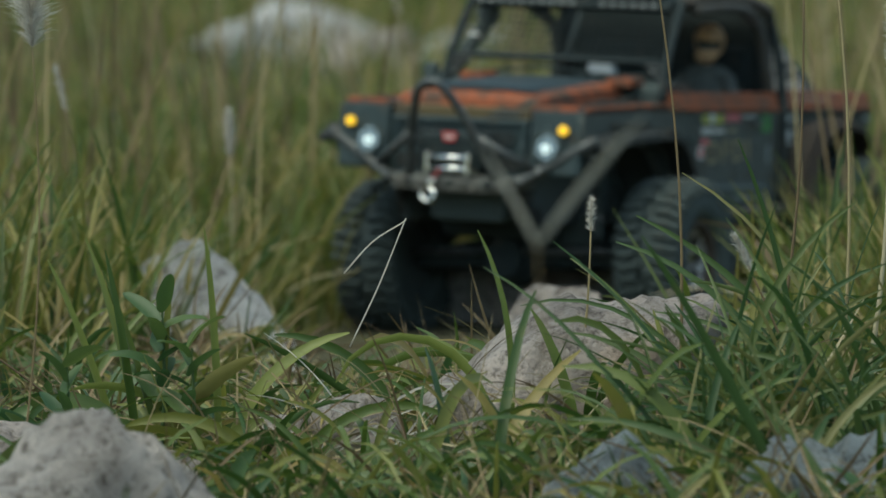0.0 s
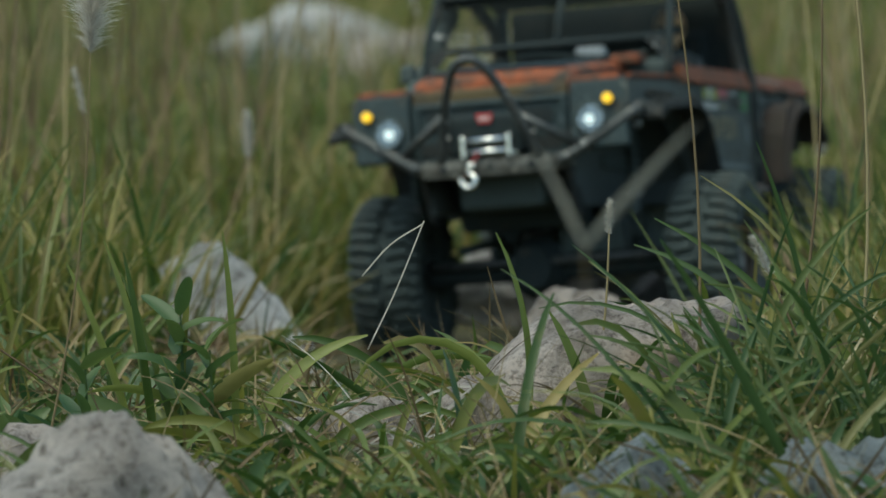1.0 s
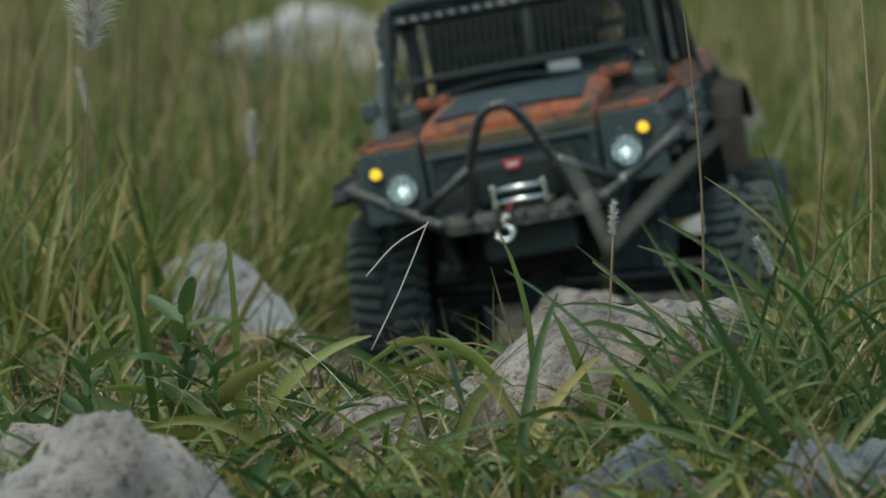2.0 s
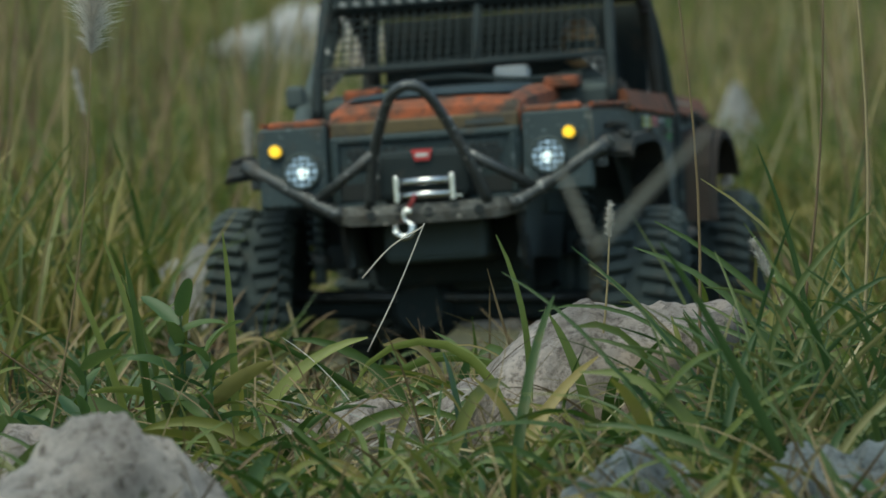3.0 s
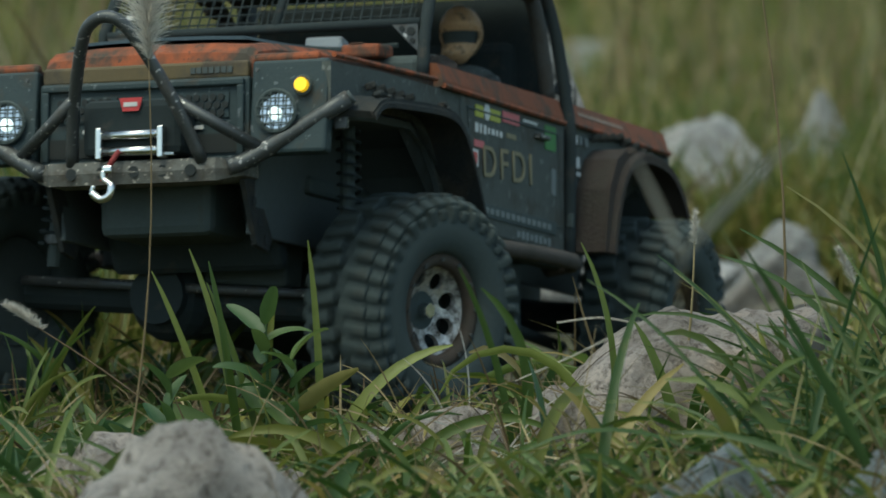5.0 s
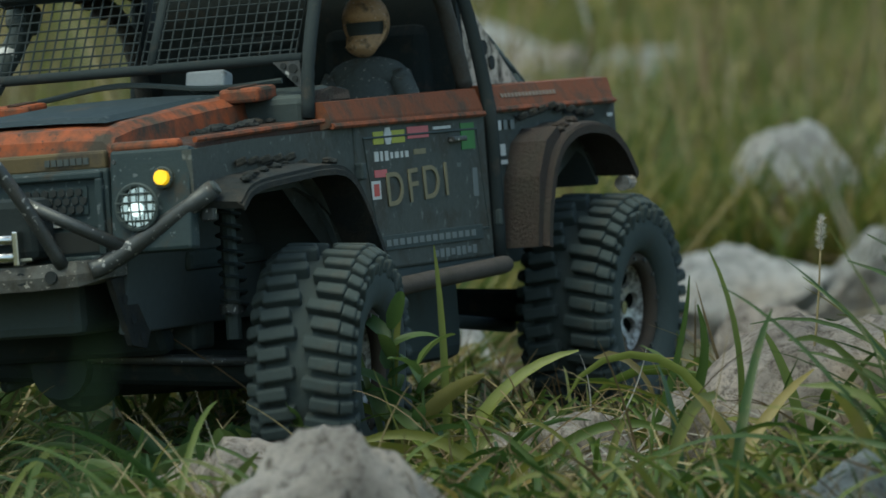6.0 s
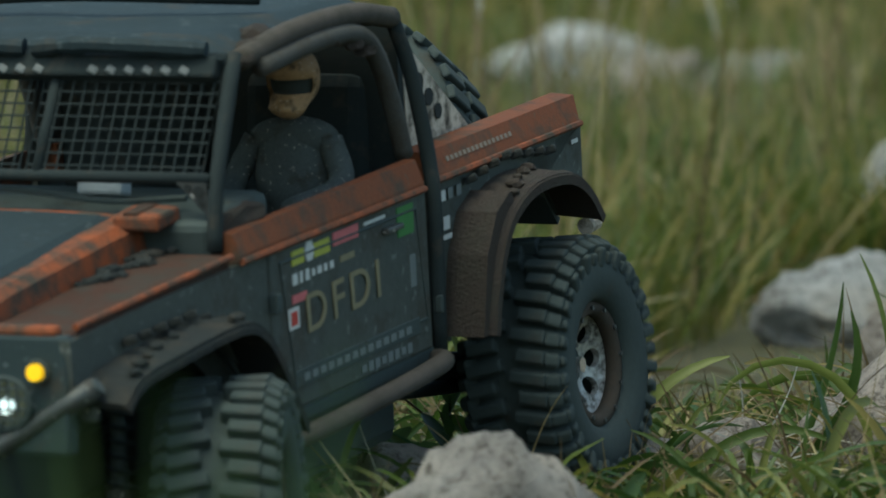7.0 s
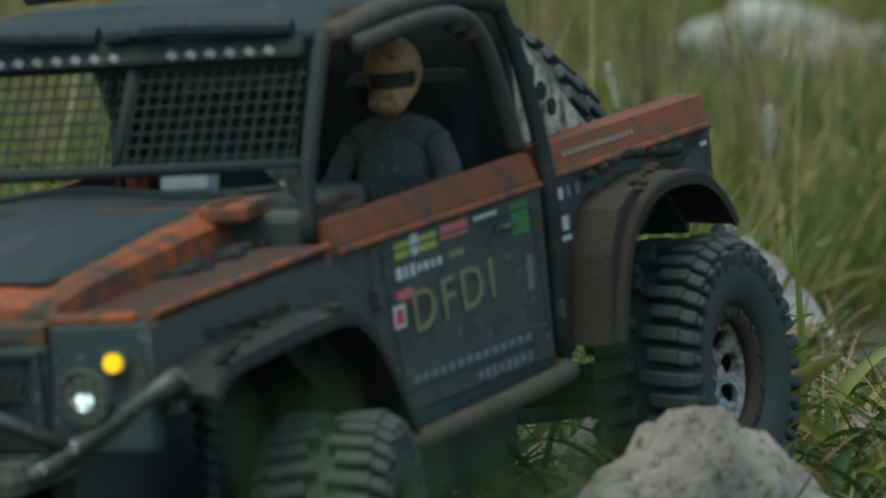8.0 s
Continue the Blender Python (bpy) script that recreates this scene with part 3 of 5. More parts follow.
    for y, z, x in hood_rows:
        prof = [(-x - 0.001, z - 0.012), (-x, z - 0.003), (-x + 0.0035, z), (-x + 0.02, z + 0.0012), (0, z + 0.0016), (x - 0.02, z + 0.0012), (x - 0.0035, z), (x, z - 0.003), (x + 0.001, z - 0.012)]
        rings.append([bm.verts.new((px, y, pz)) for px, pz in prof])
    for a, b in zip(rings, rings[1:]):
        for j in range(len(a) - 1):
            bm.faces.new((a[j], a[j + 1], b[j + 1], b[j]))
    bm.faces.new(rings[0])
    bm.faces.new(rings[-1][::-1])
    hood = part("hood", bm, ORANGE, t, "scuffed orange hood with a dark muddy top")
    bm = bmesh.new()
    top = [[(x * 0.0415 * (1 - 0.06 * v), 0.018 + 0.108 * v, 0.0226 + 0.0062 * v + 0.0012 * (1 - x * x) + (0.0018 if abs(x) < 0.95 and 0.02 < v < 0.98 else 0)) for x in (-1, -0.9, -0.5, 0, 0.5, 0.9, 1)] for v in (0, 0.04, 0.3, 0.65, 0.96, 1)]
    vs = [[bm.verts.new(p) for p in r] for r in top]
    for a, b in zip(vs, vs[1:]):
        for j in range(6):
            bm.faces.new((a[j], a[j + 1], b[j + 1], b[j]))
    part("hood_panel", bm, TARP, hood, "dark scuffed hood panel")
    part("hood_lip", block((0.094, 0.004, 0.0075), (0, 0.0060, 0.0085), (0, 0, 0), 0.0012), worn("olive_lip", (0.10, 0.075, 0.035), 0.6, 0, 0.4), hood, "olive strip above the grille")
    for k in range(7):
        part("maker_mark", block((0.0022, 0.0008, 0.0026), (0.022 + 0.0028 * k, 0.0037, 0.0085)), HOLE, hood)
    for s in (1, -1):
        part("hood_vent", block((0.018, 0.018, 0.006), (s * 0.052, 0.124, 0.0295), (3, 0, 0), 0.0015), ORANGE, hood, "bright orange hood vent")
        for k in range(18):
            part("mud_clump", lump(0.0012 + 0.0005 * (k * 5 % 4), (s * (0.0515 + 0.0018 * (k * 7 % 6)), 0.072 + 0.0031 * k, 0.0156 + 0.00014 * k), 131 + k, (1.3, 1.4, 0.9)), DARKMUD, hood)
        part("vent_grille", block((0.006, 0.016, 0.001), (s * 0.050, 0.1235, 0.0327), (3, 0, 0), 0.0004), RUST, hood)
    # cowl and dash
    part("cowl", block((0.150, 0.030, 0.016), (0, 0.142, 0.0215), (8, 0, 0), 0.003), BLACK, t, "black cowl under the wire screen")
    part("dash", block((0.140, 0.030, 0.020), (0, 0.170, 0.020), (0, 0, 0), 0.004), BLACK, t)
    # added pale block: a sky reflection put into shape and colour
    part("sky_glint_block", block((0.018, 0.009, 0.008), (0.0215, 0.152, 0.0360), (-15, 0, 0), 0.0015), worn("sky_glint", (0.30, 0.34, 0.38), 0.5, 0, 0.1), t, "pale grey block standing in for a sky reflection behind the screen")
    part("screen_hose", tube(arc([(-0.05, 0.138, 0.033), (-0.01, 0.134, 0.037), (0.03, 0.136, 0.033), (0.06, 0.140, 0.034)]), 0.0012, 6), BLACK, t)


def side_belt(s, y0, y1):
    bm = bmesh.new()
    prof = [(0.0815, 0.0128), (0.0862, 0.0138), (0.0858, 0.0165), (0.0828, 0.0248), (0.0790, 0.0252), (0.0780, 0.0128)]
    a = [bm.verts.new((s * x, y0, z + (-0.001 if z > 0.02 else 0))) for x, z in prof]
    b = [bm.verts.new((s * x, y1, z)) for x, z in prof]
    n = len(prof)
    for i in range(n):
        bm.faces.new((a[i], a[(i + 1) % n], b[(i + 1) % n], b[i]))
    bm.faces.new(a)
    bm.faces.new(b[::-1])
    return bm


def side_rail(s):
    bm = bmesh.new()
    prof = [(0.080, 0.0140), (0.0862, 0.0150), (0.0852, 0.0175), (0.0812, 0.0255), (0.0720, 0.0262), (0.0715, 0.0150)]
    a = [bm.verts.new((s * x, 0.2905, z)) for x, z in prof]
    b = [bm.verts.new((s * x, 0.4255 if z < 0.02 else 0.4305, z)) for x, z in prof]
    n = len(prof)
    for i in range(n):
        bm.faces.new((a[i], a[(i + 1) % n], b[(i + 1) % n], b[i]))
    bm.faces.new(a)
    bm.faces.new(b[::-1])
    return bm


def truck_prints(t):
    """Stickers on the doors and the bed sides."""
    doors = [o for o in t.children if o.name.split(".")[0] == "door"]
    beds = [o for o in t.children if o.name.split(".")[0] == "bed_side"]
    for door, bed, s in zip(doors, beds, (1, -1)):
        x = s * 0.0854
        put = lambda y, z, w, h, m, p=door: part("sticker", block((0.0003, w, h), (x, y - (0.003 if p is door else 0), z + (0.0048 if p is door and z > -0.03 else 0))), m, p)
        for y, w, m in ((0.1760, 0.010, YELLOWPRINT), (0.1955, 0.013, YELLOWPRINT)):
            put(y, 0.0030, w, 0.0052, m)
        part("sticker", disc(0.0040, 0.0004, (x, 0.1825, 0.0083), (0, 90, 0), 6), WHITE, door)
        put(0.2155, 0.0040, 0.021, 0.0048, PINKPRINT)
        put(0.2400, 0.0050, 0.018, 0.0012, WHITE)
        for k, w in enumerate((0.004, 0.0022, 0.003, 0.0022, 0.0035, 0.0022, 0.003)):
            put(0.1730 + 0.0050 * k, -0.0045, w, 0.0040 if k < 3 else 0.0026, WHITE)
        put(0.2160, -0.0040, 0.012, 0.0022, OLIVEPRINT)
        put(0.1760, -0.0115, 0.012, 0.0030, PINKPRINT)
        put(0.1705, -0.0181, 0.0085, 0.0075, WHITE)
        part("sticker", block((0.0004, 0.0050, 0.0050), (s * 0.0855, 0.1675, -0.0133)), RED, door)
        m = Matrix(((0, 0, s, s * 0.0857), (s, 0, 0, 0.1760 if s > 0 else 0.250), (0, 1, 0, -0.0205), (0, 0, 0, 1))) @ pose(0, 0, 0, 0, 0, 2) @ Matrix.Diagonal((1.25, 1, 1, 1))
        word("DFDI", 0.0200, OLIVEPRINT, "door_lettering", door, m, gap=1.24)
        put(0.2660, 0.0005, 0.0140, 0.0110, GREENPRINT)
        put(0.2705, -0.0190, 0.0050, 0.0120, GREYPRINT)
        for k in range(14):
            part("sticker", block((0.0003, 0.0046, 0.0026), (s * 0.0861, 0.1740 + 0.0066 * k, -0.0352)), GREYPRINT, door)
        for k in range(8):
            part("sticker", block((0.0003, 0.0040, 0.0036 if k % 3 else 0.0026), (s * 0.0855, 0.2220 + 0.0056 * k, -0.0420)), GREYPRINT, door)
        for k, w in enumerate((0.006, 0.004, 0.004)):
            put(0.2960 + 0.0075 * k, 0.0085, w, 0.0040, GREYPRINT if k else WHITE, bed)
        put(0.2990, -0.0020, 0.0052, 0.0050, WHITE, bed)
        put(0.2990, -0.0072, 0.0080, 0.0018, WHITE, bed)
        put(0.4200, 0.0090, 0.0060, 0.0016, WHITE, bed)
        rail = [o for o in t.children if o.name.split(".")[0] == "bed_rail"][0 if s > 0 else 1]
        for k in range(16):
            part("sticker", block((0.0003, 0.0024, 0.0018), (s * 0.0838, 0.3060 + 0.0038 * k, 0.0210), (0, s * -19, 0)), plain("faded_print", (0.24, 0.19, 0.15), 0.8) if k == 0 and s > 0 else bpy.data.materials["faded_print"], rail)


def truck_front(t):
    """Bumper, hoop, winch and hook."""
    bm = bmesh.new()
    pts = [(-0.047, 0.0, -0.0335), (-0.038, -0.009, -0.0345), (-0.02, -0.0125, -0.0350), (0.0, -0.0130, -0.0350), (0.02, -0.0125, -0.0350), (0.038, -0.009, -0.0345), (0.047, 0.0, -0.0335)]
    rings = []
    for i, p in enumerate(pts):
        tall = 0.0048 if 0 < i < 6 else 0.003
        rings.append([bm.verts.new((p[0], p[1] + dy, p[2] + dz)) for dy, dz in ((0, -tall), (-0.0012, 0), (0, tall), (0.016, tall + 0.0004), (0.016, -tall))])
    for a, b in zip(rings, rings[1:]):
        for j in range(5):
            bm.faces.new((a[j], a[(j + 1) % 5], b[(j + 1) % 5], b[j]))
    bm.faces.new(rings[0])
    bm.faces.new(rings[-1][::-1])
    bumper = part("bumper", bm, worn("bumper_plate", (0.13, 0.128, 0.112), 0.65, 0.2, 0.46, 0.45, 130, chips=(0.46, 0.41, 0.35)), t, "bent steel tube bumper with a muddy centre plate")
    for x in (-0.012, 0.0, 0.003, 0.0155, -0.026, 0.028):
        if x != 0.0:
            part("plate_hole", disc(0.0025, 0.002, (x, -0.0132 + abs(x) * 0.05, -0.0350), (90, 0, 0), 14), HOLESHADE, bumper)
    for s in (1, -1):
        part("wing_tube", tube(arc([(s * 0.042, -0.006, -0.0335), (s * 0.052, -0.001, -0.0290), (s * 0.0918, 0.0055, -0.0055)], 4), 0.0037, 12), STEEL, bumper, "scraped steel tube", smooth=True)
        part("tube_end", disc(0.0029, 0.0012, (s * 0.0925, 0.0057, -0.0051), (0, s * 57, 13), 14), HOLE, bumper)
        part("brace_tube", tube([(s * 0.0215, -0.021, -0.0050), (s * 0.0560, 0.000, -0.0265)], 0.0026, 10), STEEL, bumper, smooth=True)
        plate = part("tow_plate", side_plate([(0.004, -0.038), (0.016, -0.036), (0.034, -0.060), (0.030, -0.066), (0.018, -0.064)], s * 0.043, s * 0.0455), DARKMUD, bumper)
        for y, z in ((0.014, -0.046), (0.020, -0.054), (0.027, -0.061)):
            part("plate_hole", disc(0.0021, 0.0032, (s * 0.0443, y, z), (0, 90, 0), 12), HOLESHADE, plate)
        part("mount_tab", block((0.006, 0.003, 0.012), (s * 0.0865, 0.010, -0.012), (0, 0, 0), 0.0008), STEEL, bumper)
    hoop = arc([(-0.0270, -0.0095, -0.031), (-0.0215, -0.0200, -0.006), (-0.0110, -0.0350, 0.0180), (-0.0045, -0.0395, 0.0250), (0.0025, -0.0405, 0.0268), (0.0090, -0.0385, 0.0235), (0.0165, -0.0310, 0.0110), (0.0255, -0.0205, -0.0100), (0.0320, -0.0095, -0.031)], 5)
    part("stinger_hoop", tube(hoop, 0.0027, 12), STEEL, bumper, "worn steel hoop over the bumper", smooth=True)
    winch = part("winch", block((0.046, 0.016, 0.024), (0.001, -0.004, -0.0160), (0, 0, 0), 0.0035), CAGE, t, "black winch with a bright roller fairlead")
    part("badge", side_turned([(-0.0052, 0.0030), (0.0052, 0.0030), (0.0036, -0.0026), (-0.0036, -0.0026)], (0.0012, -0.0125, -0.0068)), RED, winch, "red winch badge")
    part("badge_bar", block((0.0062, 0.0004, 0.0018), (0.0012, -0.0134, -0.0066)), WHITE, winch)
    for x in (-0.0120, 0.0160):
        part("fairlead_cheek", block((0.0026, 0.0070, 0.0135), (x, -0.0135, -0.0230), (0, 0, 0), 0.0006), CHROME, winch)
    for z in (-0.0195, -0.0262):
        part("roller", tube([(-0.0115, -0.0140, z), (0.0155, -0.0140, z)], 0.0021, 12), CHROME, winch, smooth=True)
    part("fairlead_plate", block((0.0040, 0.0030, 0.0110), (0.0178, -0.0095, -0.0230), (0, 0, 0), 0.0006), CHROME, winch)
    part("red_strap", tube(arc([(-0.003, -0.0145, -0.0255), (-0.0045, -0.018, -0.030), (-0.008, -0.0175, -0.0350), (-0.0095, -0.0175, -0.0390)]), 0.0012, 8), plain("dark_red_strap", (0.20, 0.018, 0.018), 0.7), t, "red strap that holds the hook")
    hook = part("winch_hook", tube(arc([(-0.0085, -0.0185, -0.0345), (-0.0085, -0.0185, -0.0380), (-0.0048, -0.0190, -0.0408), (-0.0055, -0.0195, -0.0452), (-0.0095, -0.0195, -0.0465), (-0.0130, -0.0195, -0.0438), (-0.0126, -0.0195, -0.0408)], 5), [0.0013] * 10 + [0.0018] * 16 + [0.0011] * 5, 10), CHROME, t, "bright steel winch hook", smooth=True)
    part("hook_clevis", block((0.0046, 0.0034, 0.0036), (-0.0068, -0.0180, -0.0340), (0, 0, 0), 0.0010), CHROME, hook)


def side_turned(outline, at):
    bm = bmesh.new()
    a = [bm.verts.new((at[0] + x, at[1], at[2] + z)) for x, z in outline]
    b = [bm.verts.new((at[0] + x, at[1] - 0.0008, at[2] + z)) for x, z in outline]
    n = len(outline)
    bm.faces.new(a)
    bm.faces.new(b[::-1])
    for i in range(n):
        bm.faces.new((a[i], a[(i + 1) % n], b[(i + 1) % n], b[i]))
    return bm


def truck_cab(t):
    """Cage, wire screen, roof, snorkel, struts and the spare wheel."""
    cage = part("roll_cage", tube([(-0.072, 0.1545, 0.0805), (0.072, 0.1545, 0.0805)], 0.0028, 10), CAGE, t, "dark tube roll cage", smooth=True)
    cage_tubes(cage)
    for s in (1, -1):
        part("roof_side_tube", tube(arc([(s * 0.0740, 0.158, 0.0800), (s * 0.0745, 0.200, 0.0840), (s * 0.0745, 0.250, 0.0830), (s * 0.0740, 0.284, 0.0770)]), 0.0042, 10), MUDTUBE, cage, "roof tube crusted with mud", smooth=True)
        far = 0.0 if s > 0 else 0.010
        frame = arc([(s * 0.0775, 0.1680, 0.0760), (s * 0.0775, 0.215, 0.0785), (s * 0.0775, 0.248, 0.0760), (s * 0.0775, 0.263 + far, 0.0655), (s * 0.0775, 0.2735 + far, 0.0470), (s * 0.0775, 0.2820 + far, 0.0260)], 6)
        part("window_frame", tube(frame, 0.0036, 8), worn("frame_mud", (0.080, 0.078, 0.072), 0.9, 0, 0.5, 0.5, 80), t, "muddy window frame", smooth=True)
        gusset = part("screen_corner", side_turned([(0, 0), (0, 0.0125), (-s * 0.0125, 0.0125)], (s * 0.0735, 0.1300, 0.0295)), STEEL, cage, "drilled corner gusset under the screen")
        for gx, gz, gr in ((0.0030, 0.0090, 0.0019), (0.0072, 0.0102, 0.0013), (0.0024, 0.0048, 0.0013)):
            part("plate_hole", disc(gr, 0.0012, (s * (0.0735 - gx), 0.1292, 0.0295 + gz), (90, 0, 0), 12), HOLESHADE, gusset)
        plate = part("strut_plate", strut(s), PALEPLATE, t, "pale splashed strut plate with round holes")
        for y, z, r in ((0.3105, 0.0485, 0.0040), (0.3190, 0.0420, 0.0034), (0.3265, 0.0355, 0.0030), (0.3110, 0.0340, 0.0030)):
            part("plate_hole", disc(r, 0.0034, (s * 0.0700, y, z), (0, 90, 0), 16), HOLESHADE, plate)
        for k in range(7):
            part("mud_clump", lump(0.0030 + 0.0006 * (k % 3), (s * 0.0775, 0.205 + 0.010 * k, 0.0795 - 0.0004 * k * k), 51 + k, (0.9, 1.6, 0.7)), MUDDY, cage)
        for k in range(3):
            part("mud_clump", lump(0.0045 + 0.0014 * k, (s * (0.0745 - 0.003 * k), 0.160 + 0.012 * k, 0.0800 + 0.0018 * k), 11 + k), MUDDY, cage)
        part("belt_mud", lump(0.009, (s * 0.0755, 0.150, 0.0250), 5, (0.5, 2.4, 0.6)), MUDDY, t)
    # wire screen, two panes, every wire a piece
    low, high = Vector((0, 0.1315, 0.0440)), Vector((0, 0.1540, 0.0795))
    tall = part("wire", tube([(0, *low.yz), (0, *high.yz)], 0.00042, 5), CAGE, None)
    flat = part("wire", tube([(-0.0345, 0, 0), (0.0345, 0, 0)], 0.00042, 5), CAGE, None)
    for c in (-0.0362, 0.0362):
        bm = tube([(c - 0.0348, *low.yz), (c + 0.0348, *low.yz), (c + 0.0348, *high.yz), (c - 0.0348, *high.yz)], 0.0008, 6, closed=True)
        screen = part("wire_screen", bm, CAGE, t, "square wire mesh in place of a windscreen")
        for k in range(15):
            ob = tall if c < 0 and k == 0 else new("wire", tall.data)
            ob.parent = screen
            ob.location = (c - 0.0345 + 0.069 * (k + 0.5) / 15, 0, 0)
        for k in range(9):
            p = low.lerp(high, (k + 0.5) / 9)
            ob = flat if c < 0 and k == 0 else new("wire", flat.data)
            ob.parent = screen
            ob.location = (c, p.y, p.z)
    # roof
    bm = bmesh.new()
    nx, ny = 14, 14
    rows = []
    for j in range(ny + 1):
        row = []
        for i in range(nx + 1):
            u, v = i / nx * 2 - 1, j / ny
            z = 0.0905 - 0.0085 * max(0.0, v - 0.25) ** 1.4 + 0.0012 * (1 - u * u) + 0.0011 * noise.noise((u * 3, v * 4, 1.0)) - (0.006 if abs(u) > 0.99 or v in (0, 1) else 0)
            row.append(bm.verts.new((u * 0.0715, 0.150 + 0.133 * v, z - (0.003 * (1 - v)))))
        rows.append(row)
    for a, b in zip(rows, rows[1:]):
        for j in range(nx):
            bm.faces.new((a[j], a[j + 1], b[j + 1], b[j]))
    roof = part("roof", bm, TARP, t, "dark blue-grey tarpaulin roof", smooth=True)
    part("roof_liner", block((0.138, 0.122, 0.003), (0, 0.218, 0.0785), (-2, 0, 0)), HOLE, roof)
    for k, (x0, x1) in enumerate(((-0.070, -0.006), (-0.002, 0.066))):
        run = arc([(x0, 0.150, 0.0850), (x0 * 0.7 + x1 * 0.3, 0.1475, 0.0868), (x0 * 0.3 + x1 * 0.7, 0.1475, 0.0862), (x1, 0.150, 0.0850)], 9)
        part("roof_fold", tube(run, [0.0034 + 0.0011 * noise.noise((q.x * 160, k * 7.0, 2.0)) for q in run], 9), TARP, roof, "crumpled edge of the tarpaulin")
    part("roof_pipe", tube(arc([(-0.060, 0.200, 0.0950), (-0.01, 0.196, 0.0975), (0.035, 0.200, 0.0965), (0.055, 0.215, 0.0940)]), 0.0028, 8), CAGE, roof, smooth=True)
    bar = part("light_bar", block((0.140, 0.006, 0.0085), (0, 0.1505, 0.0782), (-28, 0, 0), 0.0015), CAGE, t, "black light bar with a row of small lamps")
    lens = plain("dull_lens", (0.14, 0.15, 0.15), 0.5)
    for k in range(18):
        x = -0.064 + 0.0072 * k
        if abs(x - 0.012) > 0.009:
            part("small_lamp", block((0.0038, 0.0012, 0.0030), (x, 0.1468, 0.0779), (-28, 28, 0), 0.0007), lens, bar)
    # cab inside
    part("cab_back", block((0.142, 0.004, 0.070), (0, 0.296, 0.040), (0, 0, 0)), CAGE, t)
    part("cab_corner", block((0.002, 0.018, 0.056), (-0.0765, 0.2950, 0.0500)), CAGE, t)
    part("cab_floor", block((0.150, 0.150, 0.004), (0, 0.215, -0.020)), HOLE, t)
    part("seat", block((0.050, 0.016, 0.070), (0.033, 0.294, 0.020), (-8, 0, 0), 0.006), CAGE, t)
    part("seat", block((0.050, 0.016, 0.070), (-0.033, 0.294, 0.020), (-8, 0, 0), 0.006), CAGE, t)
    # snorkel on the right side of the truck
    part("snorkel", tube(arc([(-0.0800, 0.100, 0.012), (-0.0835, 0.125, 0.022), (-0.0830, 0.150, 0.0340), (-0.0800, 0.176, 0.0560), (-0.0790, 0.184, 0.0640)], 5), 0.0050, 12), BLACK, t, "black snorkel with a pale clamp", smooth=True)
    part("snorkel_head", block((0.012, 0.014, 0.013), (-0.0790, 0.186, 0.0690), (-25, 0, 0), 0.003), BLACK, t)
    part("snorkel_clamp", disc(0.0048, 0.0030, (-0.0805, 0.172, 0.0530), (-40, 0, 0), 14), WHITE, t)
    part("mirror", block((0.010, 0.008, 0.012), (-0.0880, 0.128, 0.0310), (0, 0, 0), 0.0025), BLACK, t)
    # spare wheel in the bed
    bm = bmesh.new()
    spare_m = pose(0.010, 0.392, 0.0125, 60, 0, 0)
    prof = [(-0.018, 0.022), (-0.019, 0.036), (-0.014, 0.0425), (0.014, 0.0425), (0.019, 0.036), (0.018, 0.022)]
    ringv = [[bm.verts.new(spare_m @ Vector((r * math.cos(k * math.pi / 18), r * math.sin(k * math.pi / 18), x))) for x, r in prof] for k in range(36)]
    for k in range(36):
        a, b = ringv[k], ringv[(k + 1) % 36]
        for j in range(6):
            bm.faces.new((a[j], a[(j + 1) % 6], b[(j + 1) % 6], b[j]))
    spare = part("spare_tyre", bm, RUBBER, t, "spare tyre strapped in the bed", smooth=True)
    first = None
    for k in range(28):
        for r in (0, 1):
            lug = new("lug", first.data) if first else part("lug", block((0.0034, 0.0060, 0.017), (0.0430, 0, 0.0098), (0, 0, 0), 0.001), RUBBER, spare)
            first = first or lug
            lug.parent = spare
            lug.matrix_basis = spare_m @ pose(0, 0, 0, 0 if r else 180, 0, 360 / 28 * (k + 0.5 * r))


def strut(s):
    return side_plate([(0.2980, 0.0640), (0.3030, 0.0640), (0.3530, 0.0265), (0.3530, 0.0225), (0.3000, 0.0225)], s * 0.0690, s * 0.0710)


def lump(r, at, seed, stretch=(1, 1.2, 0.7)):
    bm = bmesh.new()
    bmesh.ops.create_icosphere(bm, subdivisions=2, radius=r)
    for v in bm.verts:
        k = 1 + 0.45 * noise.noise(v.co * (1.6 / r) + Vector((seed, 0, 0)))
        v.co = Vector((v.co.x * stretch[0], v.co.y * stretch[1], v.co.z * stretch[2])) * k + Vector(at)
    return bm


